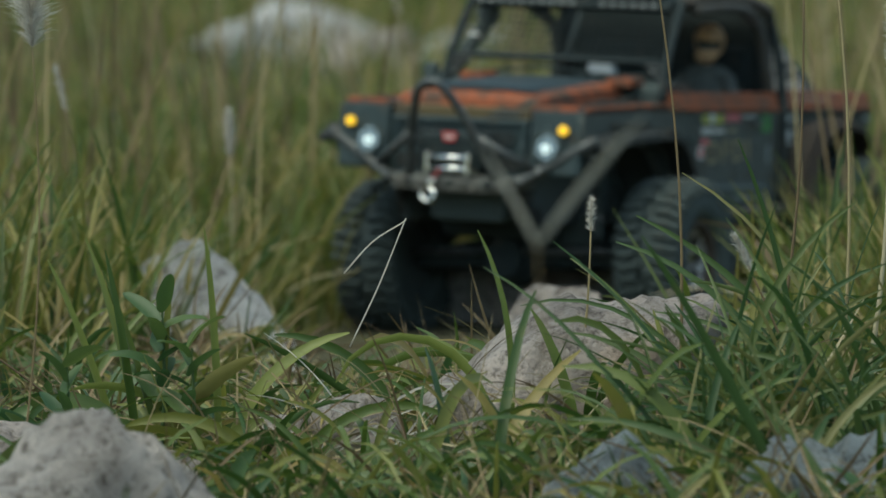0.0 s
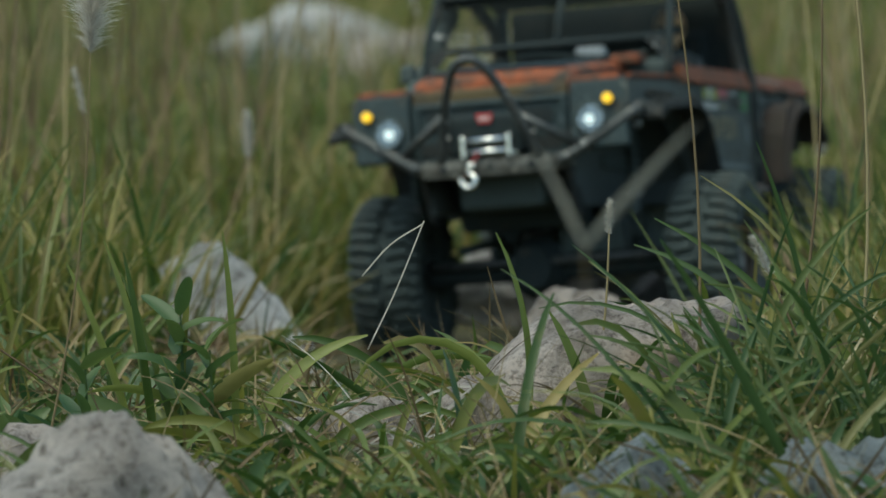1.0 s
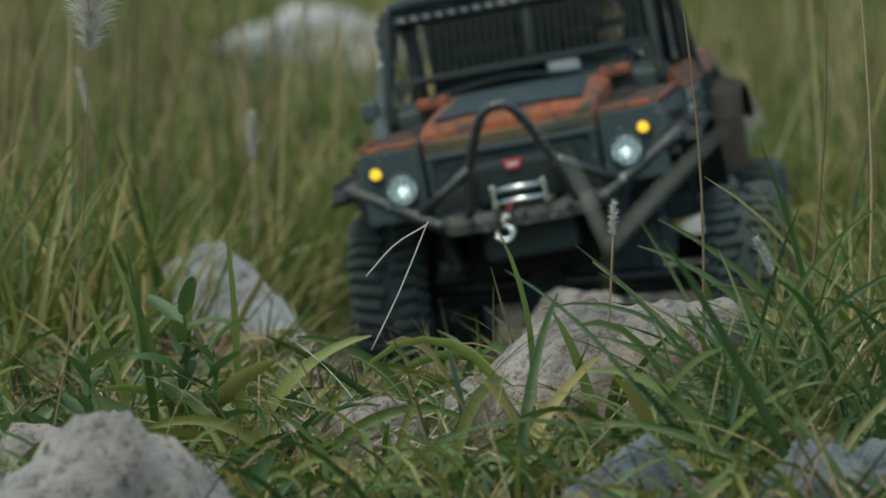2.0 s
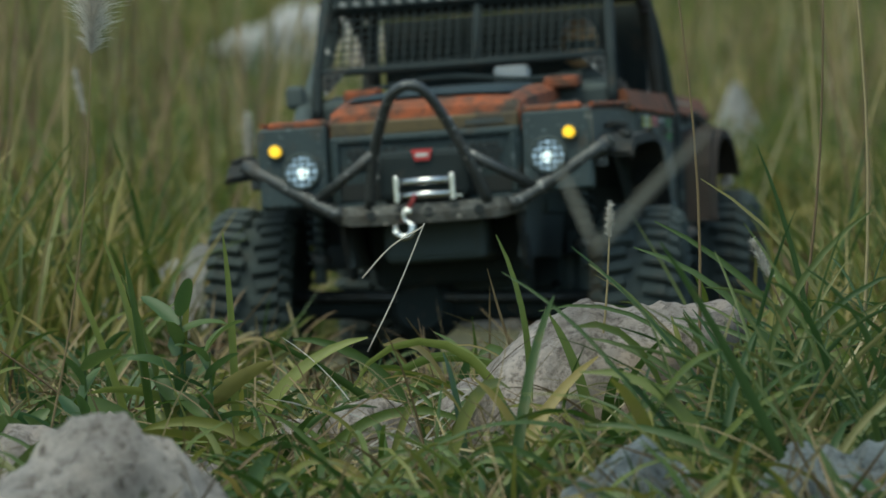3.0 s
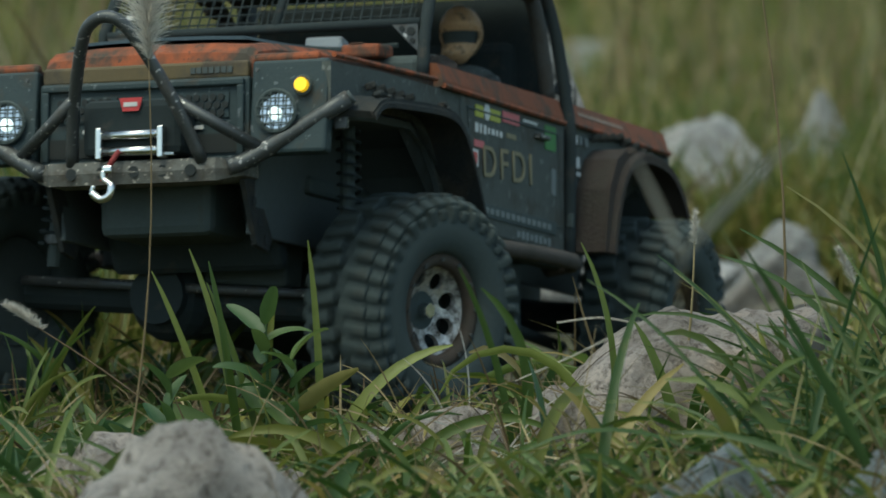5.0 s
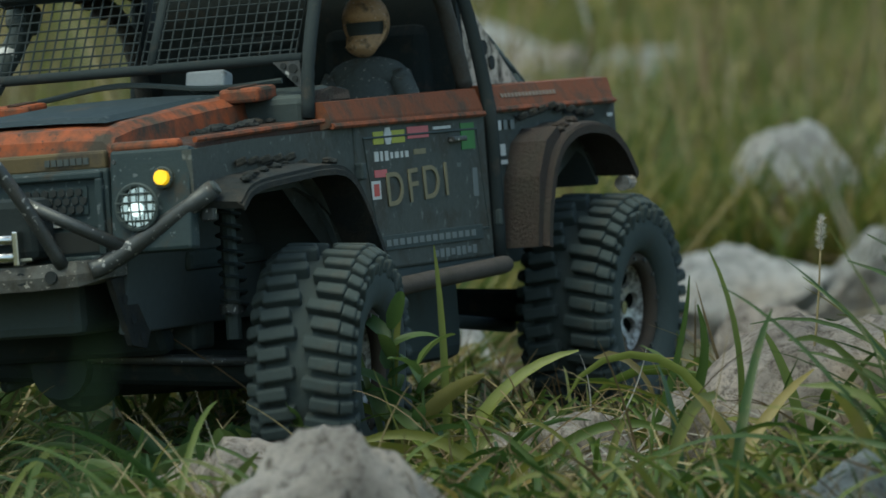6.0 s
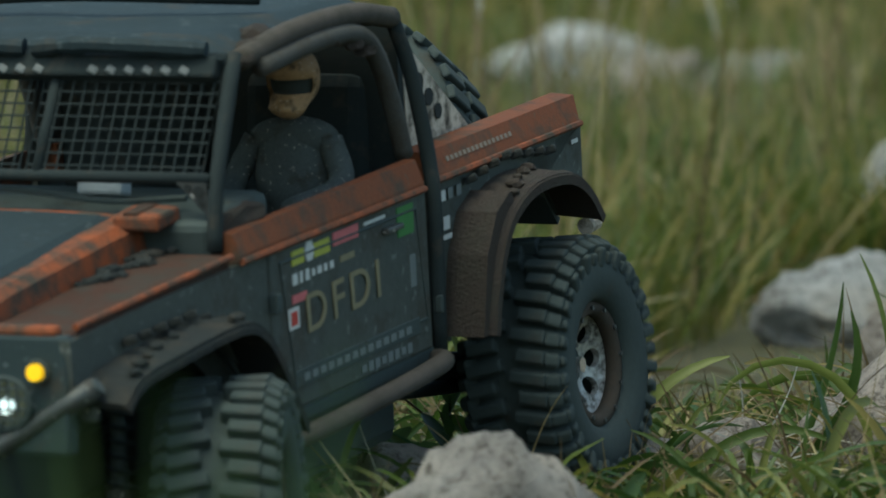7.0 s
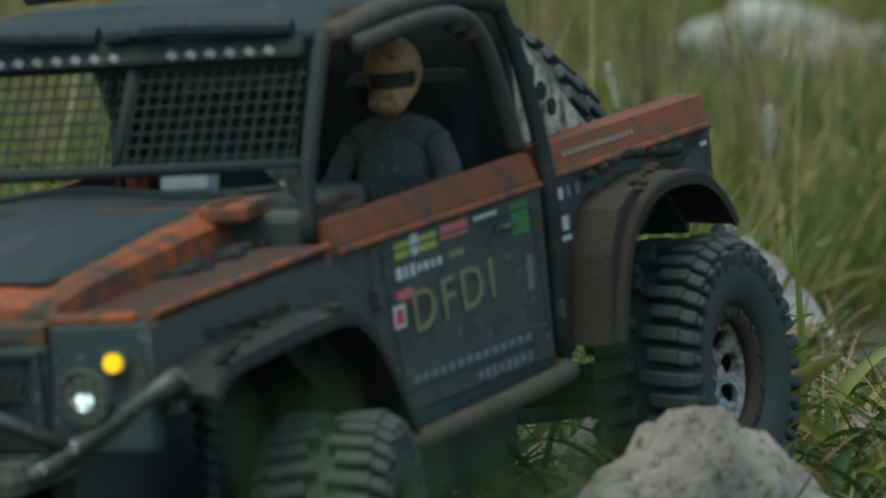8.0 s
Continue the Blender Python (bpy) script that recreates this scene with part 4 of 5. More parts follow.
def cage_tubes(cage):
    part("screen_bar", tube([(-0.074, 0.1310, 0.0425), (0.074, 0.1310, 0.0425)], 0.0021, 10), CAGE, cage, smooth=True)
    part("centre_bar", tube([(0.006, 0.1310, 0.0425), (0.006, 0.1545, 0.0805)], 0.0020, 8), CAGE, cage, smooth=True)
    part("rear_bar", tube([(-0.074, 0.284, 0.078), (0.074, 0.284, 0.078)], 0.003, 8), CAGE, cage, smooth=True)
    for s in (1, -1):
        part("front_pillar", tube(arc([(s * 0.0770, 0.126, 0.018), (s * 0.0765, 0.132, 0.0430), (s * 0.0735, 0.1565, 0.0825)], 4), 0.0028, 10), CAGE, cage, smooth=True)
        part("rear_pillar", tube(arc([(s * 0.0740, 0.284, 0.0780), (s * 0.0785, 0.289, 0.0560), (s * 0.0830, 0.291, 0.0240), (s * 0.0858, 0.288, 0.0050), (s * 0.0850, 0.288, -0.050)], 4), 0.0030, 10), CAGE, cage, smooth=True)


def truck_under(t):
    """Chassis, axles and shock absorbers, with dark blocks for the shade beneath."""
    bm = block((0.052, 0.400, 0.026), (0, 0.215, -0.046), (0, 0, 0), 0.004)
    # skid, belly and trays enlarged as dark blocks standing in for underside shade
    part("skid_plate", block((0.094, 0.170, 0.024), (0, 0.225, -0.067), (0, 0, 0), 0.006), BLACK, t)
    part("belly_shade_block", block((0.104, 0.170, 0.050), (0, 0.235, -0.065), (0, 0, 0), 0.006), BLACK, t)
    part("front_tray", block((0.092, 0.060, 0.012), (0, 0.034, -0.030), (0, 0, 0), 0.004), BLACK, t)
    part("floor_tray", block((0.100, 0.300, 0.008), (0, 0.215, -0.034), (0, 0, 0), 0.002), BLACK, t)
    part("front_skid", block((0.080, 0.010, 0.040), (0, 0.056, -0.052), (30, 0, 0), 0.004), CAGE, t)
    part("chassis", bm, BLACK, t, "black chassis with skid plate")
    for y0, y1 in ((0.090, 0.185), (0.375, 0.275)):
        part("drive_shaft", tube([(-0.010, y0, -0.074), (0.0, y1, -0.056)], 0.0034, 10), STEEL, t, smooth=True)
        for s in (1, -1):
            part("suspension_link", tube([(s * 0.050, y0, -0.080), (s * 0.032, y1, -0.068)], 0.0030, 8), BLACK, t, smooth=True)
            part("suspension_link", tube([(s * 0.022, y0, -0.062), (s * 0.034, y1, -0.050)], 0.0026, 8), BLACK, t, smooth=True)
    for s in (1, -1):
        # added dark walls that stand in for the shade behind the wheels
        part("wheel_shade_wall", block((0.003, 0.120, 0.052), (s * 0.046, 0.075, -0.034), (0, s * 8, 0), 0.001), HOLE, t)
        part("wheel_shade_wall", block((0.034, 0.003, 0.060), (s * 0.0625, 0.1455, -0.030), (-14, 0, 0), 0.001), HOLE, t)
        part("wheel_shade_wall", block((0.003, 0.105, 0.046), (s * 0.046, 0.362, -0.030), (0, s * 8, 0), 0.001), HOLE, t)
    for s in (1, -1):
        for y in (0.062, 0.372):
            shock = part("shock_absorber", tube([(s * 0.066, y + 0.006, -0.006), (s * 0.068, y, -0.066)], 0.0032, 10), BLACK, t, "coil-over shock absorber")
            coil = [(s * (0.0665 + 0.00005 * k) + 0.0050 * math.cos(k * 0.9), y + 0.005 - 0.00008 * k + 0.0050 * math.sin(k * 0.9), -0.012 - 0.00072 * k) for k in range(62)]
            part("coil", tube(coil, 0.0008, 5), CAGE, shock)
            part("collar", disc(0.0052, 0.0040, (s * 0.0675, y + 0.001, -0.054), (0, 0, 0), 14), STEEL, shock)


truck_body(truck)
truck_prints(truck)
truck_front(truck)
truck_cab(truck)
truck_under(truck)
WHEELS, AXLES = {}, {}
for key, x, y in (("front_left", 0.098, 0.086), ("front_right", -0.098, 0.086), ("rear_left", 0.092, 0.379), ("rear_right", -0.092, 0.379)):
    WHEELS[key] = (new("wheel_carrier"), x, y)
    WHEELS[key][0].parent = truck
for key, (carrier, x, y) in WHEELS.items():
    w = wheel("wheel", carrier)
    WHEELS[key] = (carrier, w, x, y)
for y, keyname in ((0.086, "front"), (0.379, "rear")):
    bm = tube([(-0.080, 0, 0), (0.080, 0, 0)], 0.0075, 12)
    bmesh.ops.create_uvsphere(bm, u_segments=14, v_segments=10, radius=0.019, matrix=pose(-0.012, 0, 0))
    AXLES[keyname] = part("axle", bm, CAGE, truck, "black axle with a round differential")
    part("axle_cover", disc(0.0125, 0.006, (-0.012, -0.0165 if keyname == "front" else 0.0165, 0), (90, 0, 0), 16), CAGE, AXLES[keyname])
    if keyname == "front":
        part("steering_link", tube([(-0.078, -0.014, 0.004), (0.078, -0.014, 0.004)], 0.0022, 8), STEEL, AXLES[keyname], smooth=True)
        part("steering_servo", block((0.040, 0.018, 0.020), (0.022, 0.004, 0.017), (0, 0, 0), 0.002), BLACK, AXLES[keyname])


def driver():
    """A small helmeted figure at the wheel."""
    bm = bmesh.new()
    head = pose(0.0372, 0.276, 0.0630)
    bmesh.ops.create_uvsphere(bm, u_segments=28, v_segments=20, radius=1.0, matrix=head @ Matrix.Diagonal((0.0098, 0.0122, 0.0122, 1)))
    # the face opening goes inwards, the chin guard stays out
    opening = []
    for v in bm.verts:
        q = v.co - Vector((0.0372, 0.276, 0.0630))
        if q.y < -0.0045 and -0.0070 < q.z < 0.0016:
            opening.append(v)
        elif q.z < -0.006 and q.y < 0:
            v.co.y -= 0.0030
            v.co.z -= 0.0030
    inside = set(opening)
    for v in opening:
        v.co.y += 0.0040
    bmesh.ops.recalc_face_normals(bm, faces=bm.faces[:])
    for f2 in bm.faces:
        f2.material_index = 1 if all(v in inside for v in f2.verts) else 0
    n_visor = len(bm.faces)
    bmesh.ops.create_uvsphere(bm, u_segments=20, v_segments=12, radius=1.0, matrix=pose(0.036, 0.276, 0.026) @ Matrix.Diagonal((0.0155, 0.0115, 0.0225, 1)))
    bmesh.ops.create_uvsphere(bm, u_segments=16, v_segments=10, radius=1.0, matrix=pose(0.036, 0.277, 0.040) @ Matrix.Diagonal((0.0185, 0.0090, 0.0085, 1)))
    for s in (1, -1):
        tube(arc([(0.036 + s * 0.015, 0.276, 0.040), (0.036 + s * 0.022, 0.268, 0.024), (0.036 + s * 0.015, 0.240, 0.019)]), 0.0050, 10, bm)
    bm.faces.ensure_lookup_table()
    for f2 in bm.faces[n_visor:]:
        f2.material_index = 2
    for f2 in bm.faces:
        f2.smooth = True
    bmesh.ops.recalc_face_normals(bm, faces=bm.faces)
    bmesh.ops.translate(bm, verts=bm.verts[:], vec=(0.0023, -0.006, -0.0065))
    me = bpy.data.meshes.new("driver_figure")
    bm.to_mesh(me)
    bm.free()
    for m in (worn("helmet_shell", (0.74, 0.46, 0.25), 0.4, 0, 0.30, 0.5, 190, chips=(0.80, 0.66, 0.56)), HOLE, worn("figure_cloth", (0.12, 0.135, 0.13), 0.9, 0, 0.2, 0.35, 130, chips=(0.32, 0.29, 0.26))):
        me.materials.append(m)
    return tagged(new("driver_figure", me), "helmeted doll in dark clothes seated in the truck", "doll")


figure = driver()


# ---------------------------------------------------------------- plants
def blade_mesh(base, head, length, width, lean, bend, seg=5, fold=0.18, twist=None):
    """Grass blades as bent, folded strips: arrays of base points, headings, lengths, widths, lean from upright and bend (degrees)."""
    n = len(length)
    s = np.linspace(0, 1, seg + 1)
    ang = np.radians(lean[:, None] + bend[:, None] * s[None] ** 1.3)
    step = (length / seg)[:, None]
    out = np.concatenate([np.zeros((n, 1)), np.cumsum(np.sin(ang[:, :-1]) * step, 1)], 1)
    up = np.concatenate([np.zeros((n, 1)), np.cumsum(np.cos(ang[:, :-1]) * step, 1)], 1)
    w = width[:, None] * np.clip(0.45 + 2.2 * s, 0, 1) * np.sqrt(np.clip(1.02 - s**2.2, 0.0, 1))
    d = np.stack([np.cos(head), np.sin(head)], 1)
    side = np.stack([-d[:, 1], d[:, 0]], 1)
    mid = np.zeros((n, seg + 1, 3))
    mid[..., :2] = base[:, None, :2] + d[:, None] * out[..., None]
    mid[..., 2] = base[:, None, 2] + up
    tw = np.radians(rng.uniform(-80, 80, n) if twist is None else twist)[:, None, None]
    flat = np.zeros_like(mid)
    flat[..., :2] = side[:, None]
    over = np.concatenate([d[:, None] * np.cos(ang)[..., None], -np.sin(ang)[..., None]], -1)
    edge = (flat * np.cos(tw) + over * np.sin(tw)) * w[..., None] / 2
    lift = (over * np.cos(tw) - flat * np.sin(tw)) * (-fold * w)[..., None]
    v = np.stack([mid - edge + lift, mid, mid + edge + lift], 2)
    idx = np.arange(n * (seg + 1) * 3).reshape(n, seg + 1, 3)
    f1 = np.stack([idx[:, :-1, 0], idx[:, :-1, 1], idx[:, 1:, 1], idx[:, 1:, 0]], -1).reshape(-1, 4)
    f2 = np.stack([idx[:, :-1, 1], idx[:, :-1, 2], idx[:, 1:, 2], idx[:, 1:, 1]], -1).reshape(-1, 4)
    return v.reshape(-1, 3), np.concatenate([f1, f2])


def solid(name, verts, faces, material):
    me = bpy.data.meshes.new(name)
    me.vertices.add(len(verts))
    me.vertices.foreach_set("co", np.asarray(verts, np.float32).ravel())
    k = faces.shape[1]
    me.loops.add(faces.size)
    me.loops.foreach_set("vertex_index", faces.astype(np.int32).ravel())
    me.polygons.add(len(faces))
    me.polygons.foreach_set("loop_start", np.arange(0, faces.size, k, dtype=np.int32))
    me.polygons.foreach_set("use_smooth", np.ones(len(faces), bool))
    me.update()
    me.validate()
    me.materials.append(material)
    return new(name, me)


def on_track(x, y):
    """How far off the line of the wheels a place lies."""
    line_y = np.array([4.3, 3.85, 3.6, 3.15, 2.86, 2.64, 2.34, 2.1, 1.9])
    line_x = np.array([0.20, 0.08, 0.05, 0.03, -0.06, -0.14, -0.25, -0.31, -0.36])
    return np.abs(x - np.interp(y, line_y[::-1], line_x[::-1]))


def scatter(n, x0, x1, y0, y1, clump=0.0):
    x, y = rng.uniform(x0, x1, n), rng.uniform(y0, y1, n)
    if clump:
        keep = np.sin(9 * x + 4 * np.sin(5 * y)) * np.sin(8 * y + 3 * np.sin(6 * x)) + rng.uniform(-1, 1, n) > -clump
        x, y = x[keep], y[keep]
    return x, y


def meadow(name, label, material, n, area, length, width, lean, bend, seg=4, clump=0.3, clear=0.0, sink=0.004, aside=False):
    x, y = scatter(n, *area, clump)
    # thin before the slab, where the stone lies bare
    bare = (x > -0.035) & (x < 0.095) & (y > 2.36) & (y < 2.52)
    ok = ~bare | (rng.uniform(0, 1, len(x)) < 0.3)
    if aside:
        ok &= (x < -0.16 * y) | (x > 0.095 * y) | (y < 1.5)
    x, y = x[ok], y[ok]
    if clear:
        ok = on_track(x, y) > clear
        x, y = x[ok], y[ok]
    k = len(x)
    base = np.stack([x, y, lie(x, y) - sink], 1)
    # trodden low where the wheels run close by
    ln = rng.uniform(*length, k) * np.where((x > -0.26) & (x < 0.0) & (y > 2.33) & (y < 3.05), 0.62, 1.0)
    v, f = blade_mesh(base, rng.uniform(0, 2 * np.pi, k), ln, rng.uniform(*width, k), rng.uniform(*lean, k), rng.uniform(*bend, k), seg)
    return tagged(solid(name, v, f, material), label, "grass", kind="stuff")


def wedge(name, label, material, n, y0, y1, length, width, lean, bend, seg=3, power=1.0):
    """Grass that thins out with distance, over the width that opens before the camera."""
    y = y0 + (y1 - y0) * rng.uniform(0, 1, n) ** power
    x = y * rng.uniform(-0.155, 0.090, n)
    ok = (on_track(x, y) > 0.16) | (y > 4.4)
    open_strip = (y > 5.6) & (y < 9.7) & (x / y > -0.044) & (x / y < 0.014)
    ok &= ~open_strip | (rng.uniform(0, 1, n) < 0.12)
    x, y = x[ok], y[ok]
    k = len(x)
    base = np.stack([x, y, lie(x, y) - 0.004], 1)
    v, f = blade_mesh(base, rng.uniform(0, 2 * np.pi, k), rng.uniform(*length, k), rng.uniform(*width, k), rng.uniform(*lean, k), rng.uniform(*bend, k), seg)
    return tagged(solid(name, v, f, material), label, "grass", kind="stuff")


# low growth near by
meadow("low_grass", "short green grass blades between the stones", GRASS, 7000, (-0.55, 0.40, 1.75, 2.95), (0.020, 0.058), (0.0014, 0.0038), (10, 70), (30, 130), clump=0.5)
meadow("weed_leaves", "broad low green weed leaves", LEAF, 3600, (-0.50, 0.36, 1.85, 2.9), (0.018, 0.042), (0.0045, 0.0095), (25, 80), (0, 60), clump=0.4)
meadow("dead_straw", "dry bent straw lying in the grass", STRAW, 8500, (-0.55, 0.40, 1.75, 3.1), (0.020, 0.080), (0.0005, 0.0017), (30, 88), (-20, 80), seg=5, clump=0.6)
meadow("tall_grass", "green grass blades standing beside the track", GRASS, 650, (-0.50, 0.36, 2.20, 3.1), (0.045, 0.100), (0.0030, 0.0062), (5, 45), (30, 120), seg=7, clump=0.1, clear=0.15)
meadow("arching_grass", "long slim blades arching over one another", GRASS, 900, (-0.34, 0.26, 2.12, 2.62), (0.050, 0.095), (0.0018, 0.0038), (20, 55), (60, 150), seg=9, clump=0.3)
meadow("fine_straw", "fine pale dead stems among the blades", STRAW, 4200, (-0.28, 0.24, 2.05, 2.75), (0.014, 0.055), (0.0003, 0.0009), (10, 85), (-30, 110), seg=5, clump=0.5)
# the meadow behind
wedge("mid_meadow", "rank green and yellow meadow grass", MEADOW, 9000, 2.95, 4.6, (0.04, 0.13), (0.0014, 0.0034), (2, 35), (5, 60), 4)
wedge("mid_meadow_green", "green grass tufts in the meadow", GRASS, 7000, 3.0, 5.5, (0.04, 0.14), (0.0016, 0.0040), (2, 35), (5, 60), 4)
wedge("far_meadow", "tall yellow-green meadow grass", MEADOW, 30000, 4.4, 12.0, (0.035, 0.12), (0.003, 0.008), (1, 35), (5, 70), 3, 1.2)
wedge("far_meadow_green", "darker green grass further off", GRASS, 20000, 4.4, 14.0, (0.03, 0.12), (0.003, 0.009), (1, 35), (5, 70), 3, 1.2)
wedge("distant_meadow", "distant meadow grass", MEADOW, 16000, 11.0, 30.0, (0.06, 0.22), (0.012, 0.03), (1, 30), (5, 50), 3)
wedge("meadow_stems", "thin yellow stems standing above the meadow", STRAW, 900, 3.4, 8.0, (0.12, 0.30), (0.0016, 0.0034), (0, 16), (0, 30), 5)
wedge("meadow_bents", "dry bent leaves in the meadow", STRAW, 2600, 3.2, 7.5, (0.05, 0.14), (0.002, 0.005), (10, 70), (10, 90), 4)
# the same meadow beside the view
meadow("side_meadow", "meadow grass round the place", MEADOW, 42000, (-2.0, 2.0, -0.9, 5.2), (0.03, 0.08), (0.003, 0.007), (5, 50), (5, 60), seg=2, clump=0.6, clear=0.40, aside=True)
meadow("side_meadow_green", "green grass round the place", GRASS, 22000, (-1.5, 1.5, 0.2, 5.0), (0.03, 0.08), (0.003, 0.006), (5, 50), (5, 60), seg=2, clump=0.4, clear=0.40, aside=True)
meadow("outer_meadow", "meadow grass further out", MEADOW, 45000, (-6.0, 6.0, -3.0, 13.0), (0.05, 0.13), (0.008, 0.018), (5, 50), (5, 60), seg=2, clump=0.6, clear=1.0, aside=True)


# ---------------------------------------------------------------- rocks
def rock(name, label, at, size, seed, material=ROCK, turn=(0, 0, 0), rough=0.42, sub=5, taper=0.0, facet=0.0):
    bm = bmesh.new()
    bmesh.ops.create_icosphere(bm, subdivisions=sub, radius=1.0)
    off = Vector((seed * 3.7, seed * 1.3, seed * 0.7))
    for v in bm.verts:
        d = v.co.normalized()
        # flat facets: the nearest of a few planes cuts the ball
        cut = 1.0
        for k in range(9):
            nrm = Vector((math.sin(seed * 2.1 + k * 2.4), math.cos(seed * 1.7 + k * 1.9), math.sin(seed + k * 1.3) * 0.8)).normalized()
            dot = d.dot(nrm)
            if dot > 0.15:
                cut = min(cut, (0.62 + facet + 0.2 * math.sin(seed + k * 5.0)) / dot)
        ridge = 1 - abs(noise.noise(d * 2.6 + off)) * 2
        r = cut * (1 + rough * 0.42 * noise.noise(d * 1.3 + off) + rough * 0.16 * ridge + rough * 0.10 * noise.noise(d * 6 + off) + rough * 0.05 * noise.noise(d * 17 + off))
        v.co = Vector((d.x * size[0], d.y * size[1], d.z * size[2])) * r
        thin = 1 - taper * max(0.0, v.co.z / size[2])
        v.co.x *= thin
        v.co.y *= thin
    for f2 in bm.faces:
        f2.smooth = True
    me = bpy.data.meshes.new(name)
    bm.to_mesh(me)
    bm.free()
    me.materials.append(material)
    ob = new(name, me)
    ob.matrix_basis = pose(*at, *turn)
    return tagged(ob, label, "rock", group="stones in the meadow")


def slab():
    """A long low slab: a rounded foot at one end, a thin overhanging lip at the other."""
    bm = bmesh.new()
    nu, nv = 90, 56
    rings = []
    for i in range(nu + 1):
        u = i / nu * 2 - 1
        top = float(np.interp(u, (-1, -0.76, -0.57, -0.34, -0.07, 0.12, 0.46, 0.78, 1), (0.20, 0.42, 0.62, 0.84, 1.0, 0.95, 0.97, 1.0, 0.98)))
        low = float(np.interp(u, (-1, 0.1, 0.5, 0.8, 1), (-0.2, -0.2, 0.10, 0.50, 0.80)))
        deep = 0.050 * float(np.interp(u, (-1, -0.6, 0, 0.6, 1), (0.35, 0.85, 1.0, 0.8, 0.22)))
        ring = []
        for j in range(nv):
            a = 2 * math.pi * j / nv
            c, q = math.cos(a), math.sin(a)
            y = deep * math.copysign(abs(c) ** 0.75, c)
            z = 0.0525 * ((top + low) / 2 + (top - low) / 2 * math.copysign(abs(q) ** 0.8, q))
            p = Vector((0.0610 * u, y, z))
            ridge = 1 - 2 * abs(noise.noise(p * 38 + Vector((4, 1, 9))))
            k = 0.0060 * noise.noise(p * 22) + 0.0036 * ridge + 0.0034 * noise.noise(p * 75) + 0.0016 * noise.noise(p * 210)
            ring.append(bm.verts.new(p + Vector((0, c, q)) * k))
        rings.append(ring)
    for a, b in zip(rings, rings[1:]):
        for j in range(nv):
            bm.faces.new((a[j], a[(j + 1) % nv], b[(j + 1) % nv], b[j]))
    bm.faces.new(rings[0])
    bm.faces.new(rings[-1][::-1])
    bmesh.ops.recalc_face_normals(bm, faces=bm.faces[:])
    for f2 in bm.faces:
        f2.smooth = True
    me = bpy.data.meshes.new("rock")
    bm.to_mesh(me)
    bm.free()
    me.materials.append(ROCK)
    ob = new("rock", me)
    ob.matrix_basis = pose(0.0600, 2.540, 0.0262, 0, 0, 6)
    return tagged(ob, "large pale limestone slab lying in the grass", "rock", group="stones in the meadow")


slab()
rock("rock", "rounded pale stone close to the camera", (-0.116, 2.110, 0.006), (0.062, 0.046, 0.057), 5, WARMROCK, (0, 0, 10), 0.55, taper=0.3, facet=0.10)
rock("rock", "low pale stone leaning on a larger one", (-0.078, 2.055, -0.004), (0.032, 0.030, 0.042), 3, WARMROCK, (0, 12, 0), 0.7, facet=0.08)
rock("rock", "pale grey stone at the edge of the grass", (-0.152, 2.38, 0.006), (0.072, 0.042, 0.036), 4, ROCK, (0, 6, 0), 0.6)
rock("rock", "small pale stone among weeds", (-0.128, 2.42, 0.030), (0.026, 0.024, 0.022), 22, ROCK, (0, 0, 30))
rock("rock", "sharp white stone standing up behind the grass", (-0.124, 3.30, -0.004), (0.088, 0.045, 0.064), 17, WHITEROCK, (0, 8, 0), taper=0.55)
rock("rock", "bluish grey broken stone under green blades", (0.072, 2.20, 0.024), (0.048, 0.040, 0.034), 6, SHADEROCK, (0, 8, 20))
rock("rock", "bluish pale stone half buried", (0.118, 2.20, 0.014), (0.046, 0.045, 0.036), 7, SHADEROCK, (0, -6, 0))
rock("rock", "bluish pale stone with a sharp corner", (0.160, 2.24, 0.014), (0.042, 0.040, 0.034), 18, SHADEROCK, (0, 5, 50))
rock("rock", "small broken stone beside larger ones", (0.046, 2.15, 0.014), (0.024, 0.024, 0.020), 19, WARMROCK, (0, 5, 50))
rock("rock", "small pale stone beside the slab", (-0.032, 2.48, 0.024), (0.024, 0.022, 0.022), 8, ROCK)
rock("rock", "small pale stone lying in short grass", (-0.060, 2.47, 0.026), (0.020, 0.018, 0.018), 20, ROCK)
rock("rock", "brownish stone between the wheel tracks", (0.080, 3.36, 0.008), (0.036, 0.022, 0.036), 9, ROCK)
rock("rock", "white boulder in the meadow", (0.073, 4.05, -0.006), (0.072, 0.055, 0.044), 10, WHITEROCK)
rock("rock", "white boulder among tall grass", (0.131, 4.60, 0.012), (0.056, 0.050, 0.084), 11, WHITEROCK)
rock("rock", "upright pale boulder among tall grass", (0.240, 5.10, 0.026), (0.046, 0.044, 0.072), 12, WHITEROCK)
rock("rock", "low white stone in the grass", (0.155, 4.15, 0.0), (0.045, 0.040, 0.040), 13, GREYROCK)
rock("rock", "large white boulder far back in the meadow", (-0.200, 9.5, 0.0), (0.17, 0.12, 0.100), 14, WHITEROCK)
rock("rock", "brownish boulder far back in the meadow", (-0.078, 9.0, 0.0), (0.11, 0.10, 0.095), 15, ROCK)
rock("rock", "pale broken boulder far back in the open meadow", (0.080, 9.3, -0.02), (0.14, 0.10, 0.090), 21, WHITEROCK)
rock("rock", "pale boulder far back beside the tall grass", (0.42, 10.5, 0.0), (0.16, 0.12, 0.10), 16, GREYROCK)


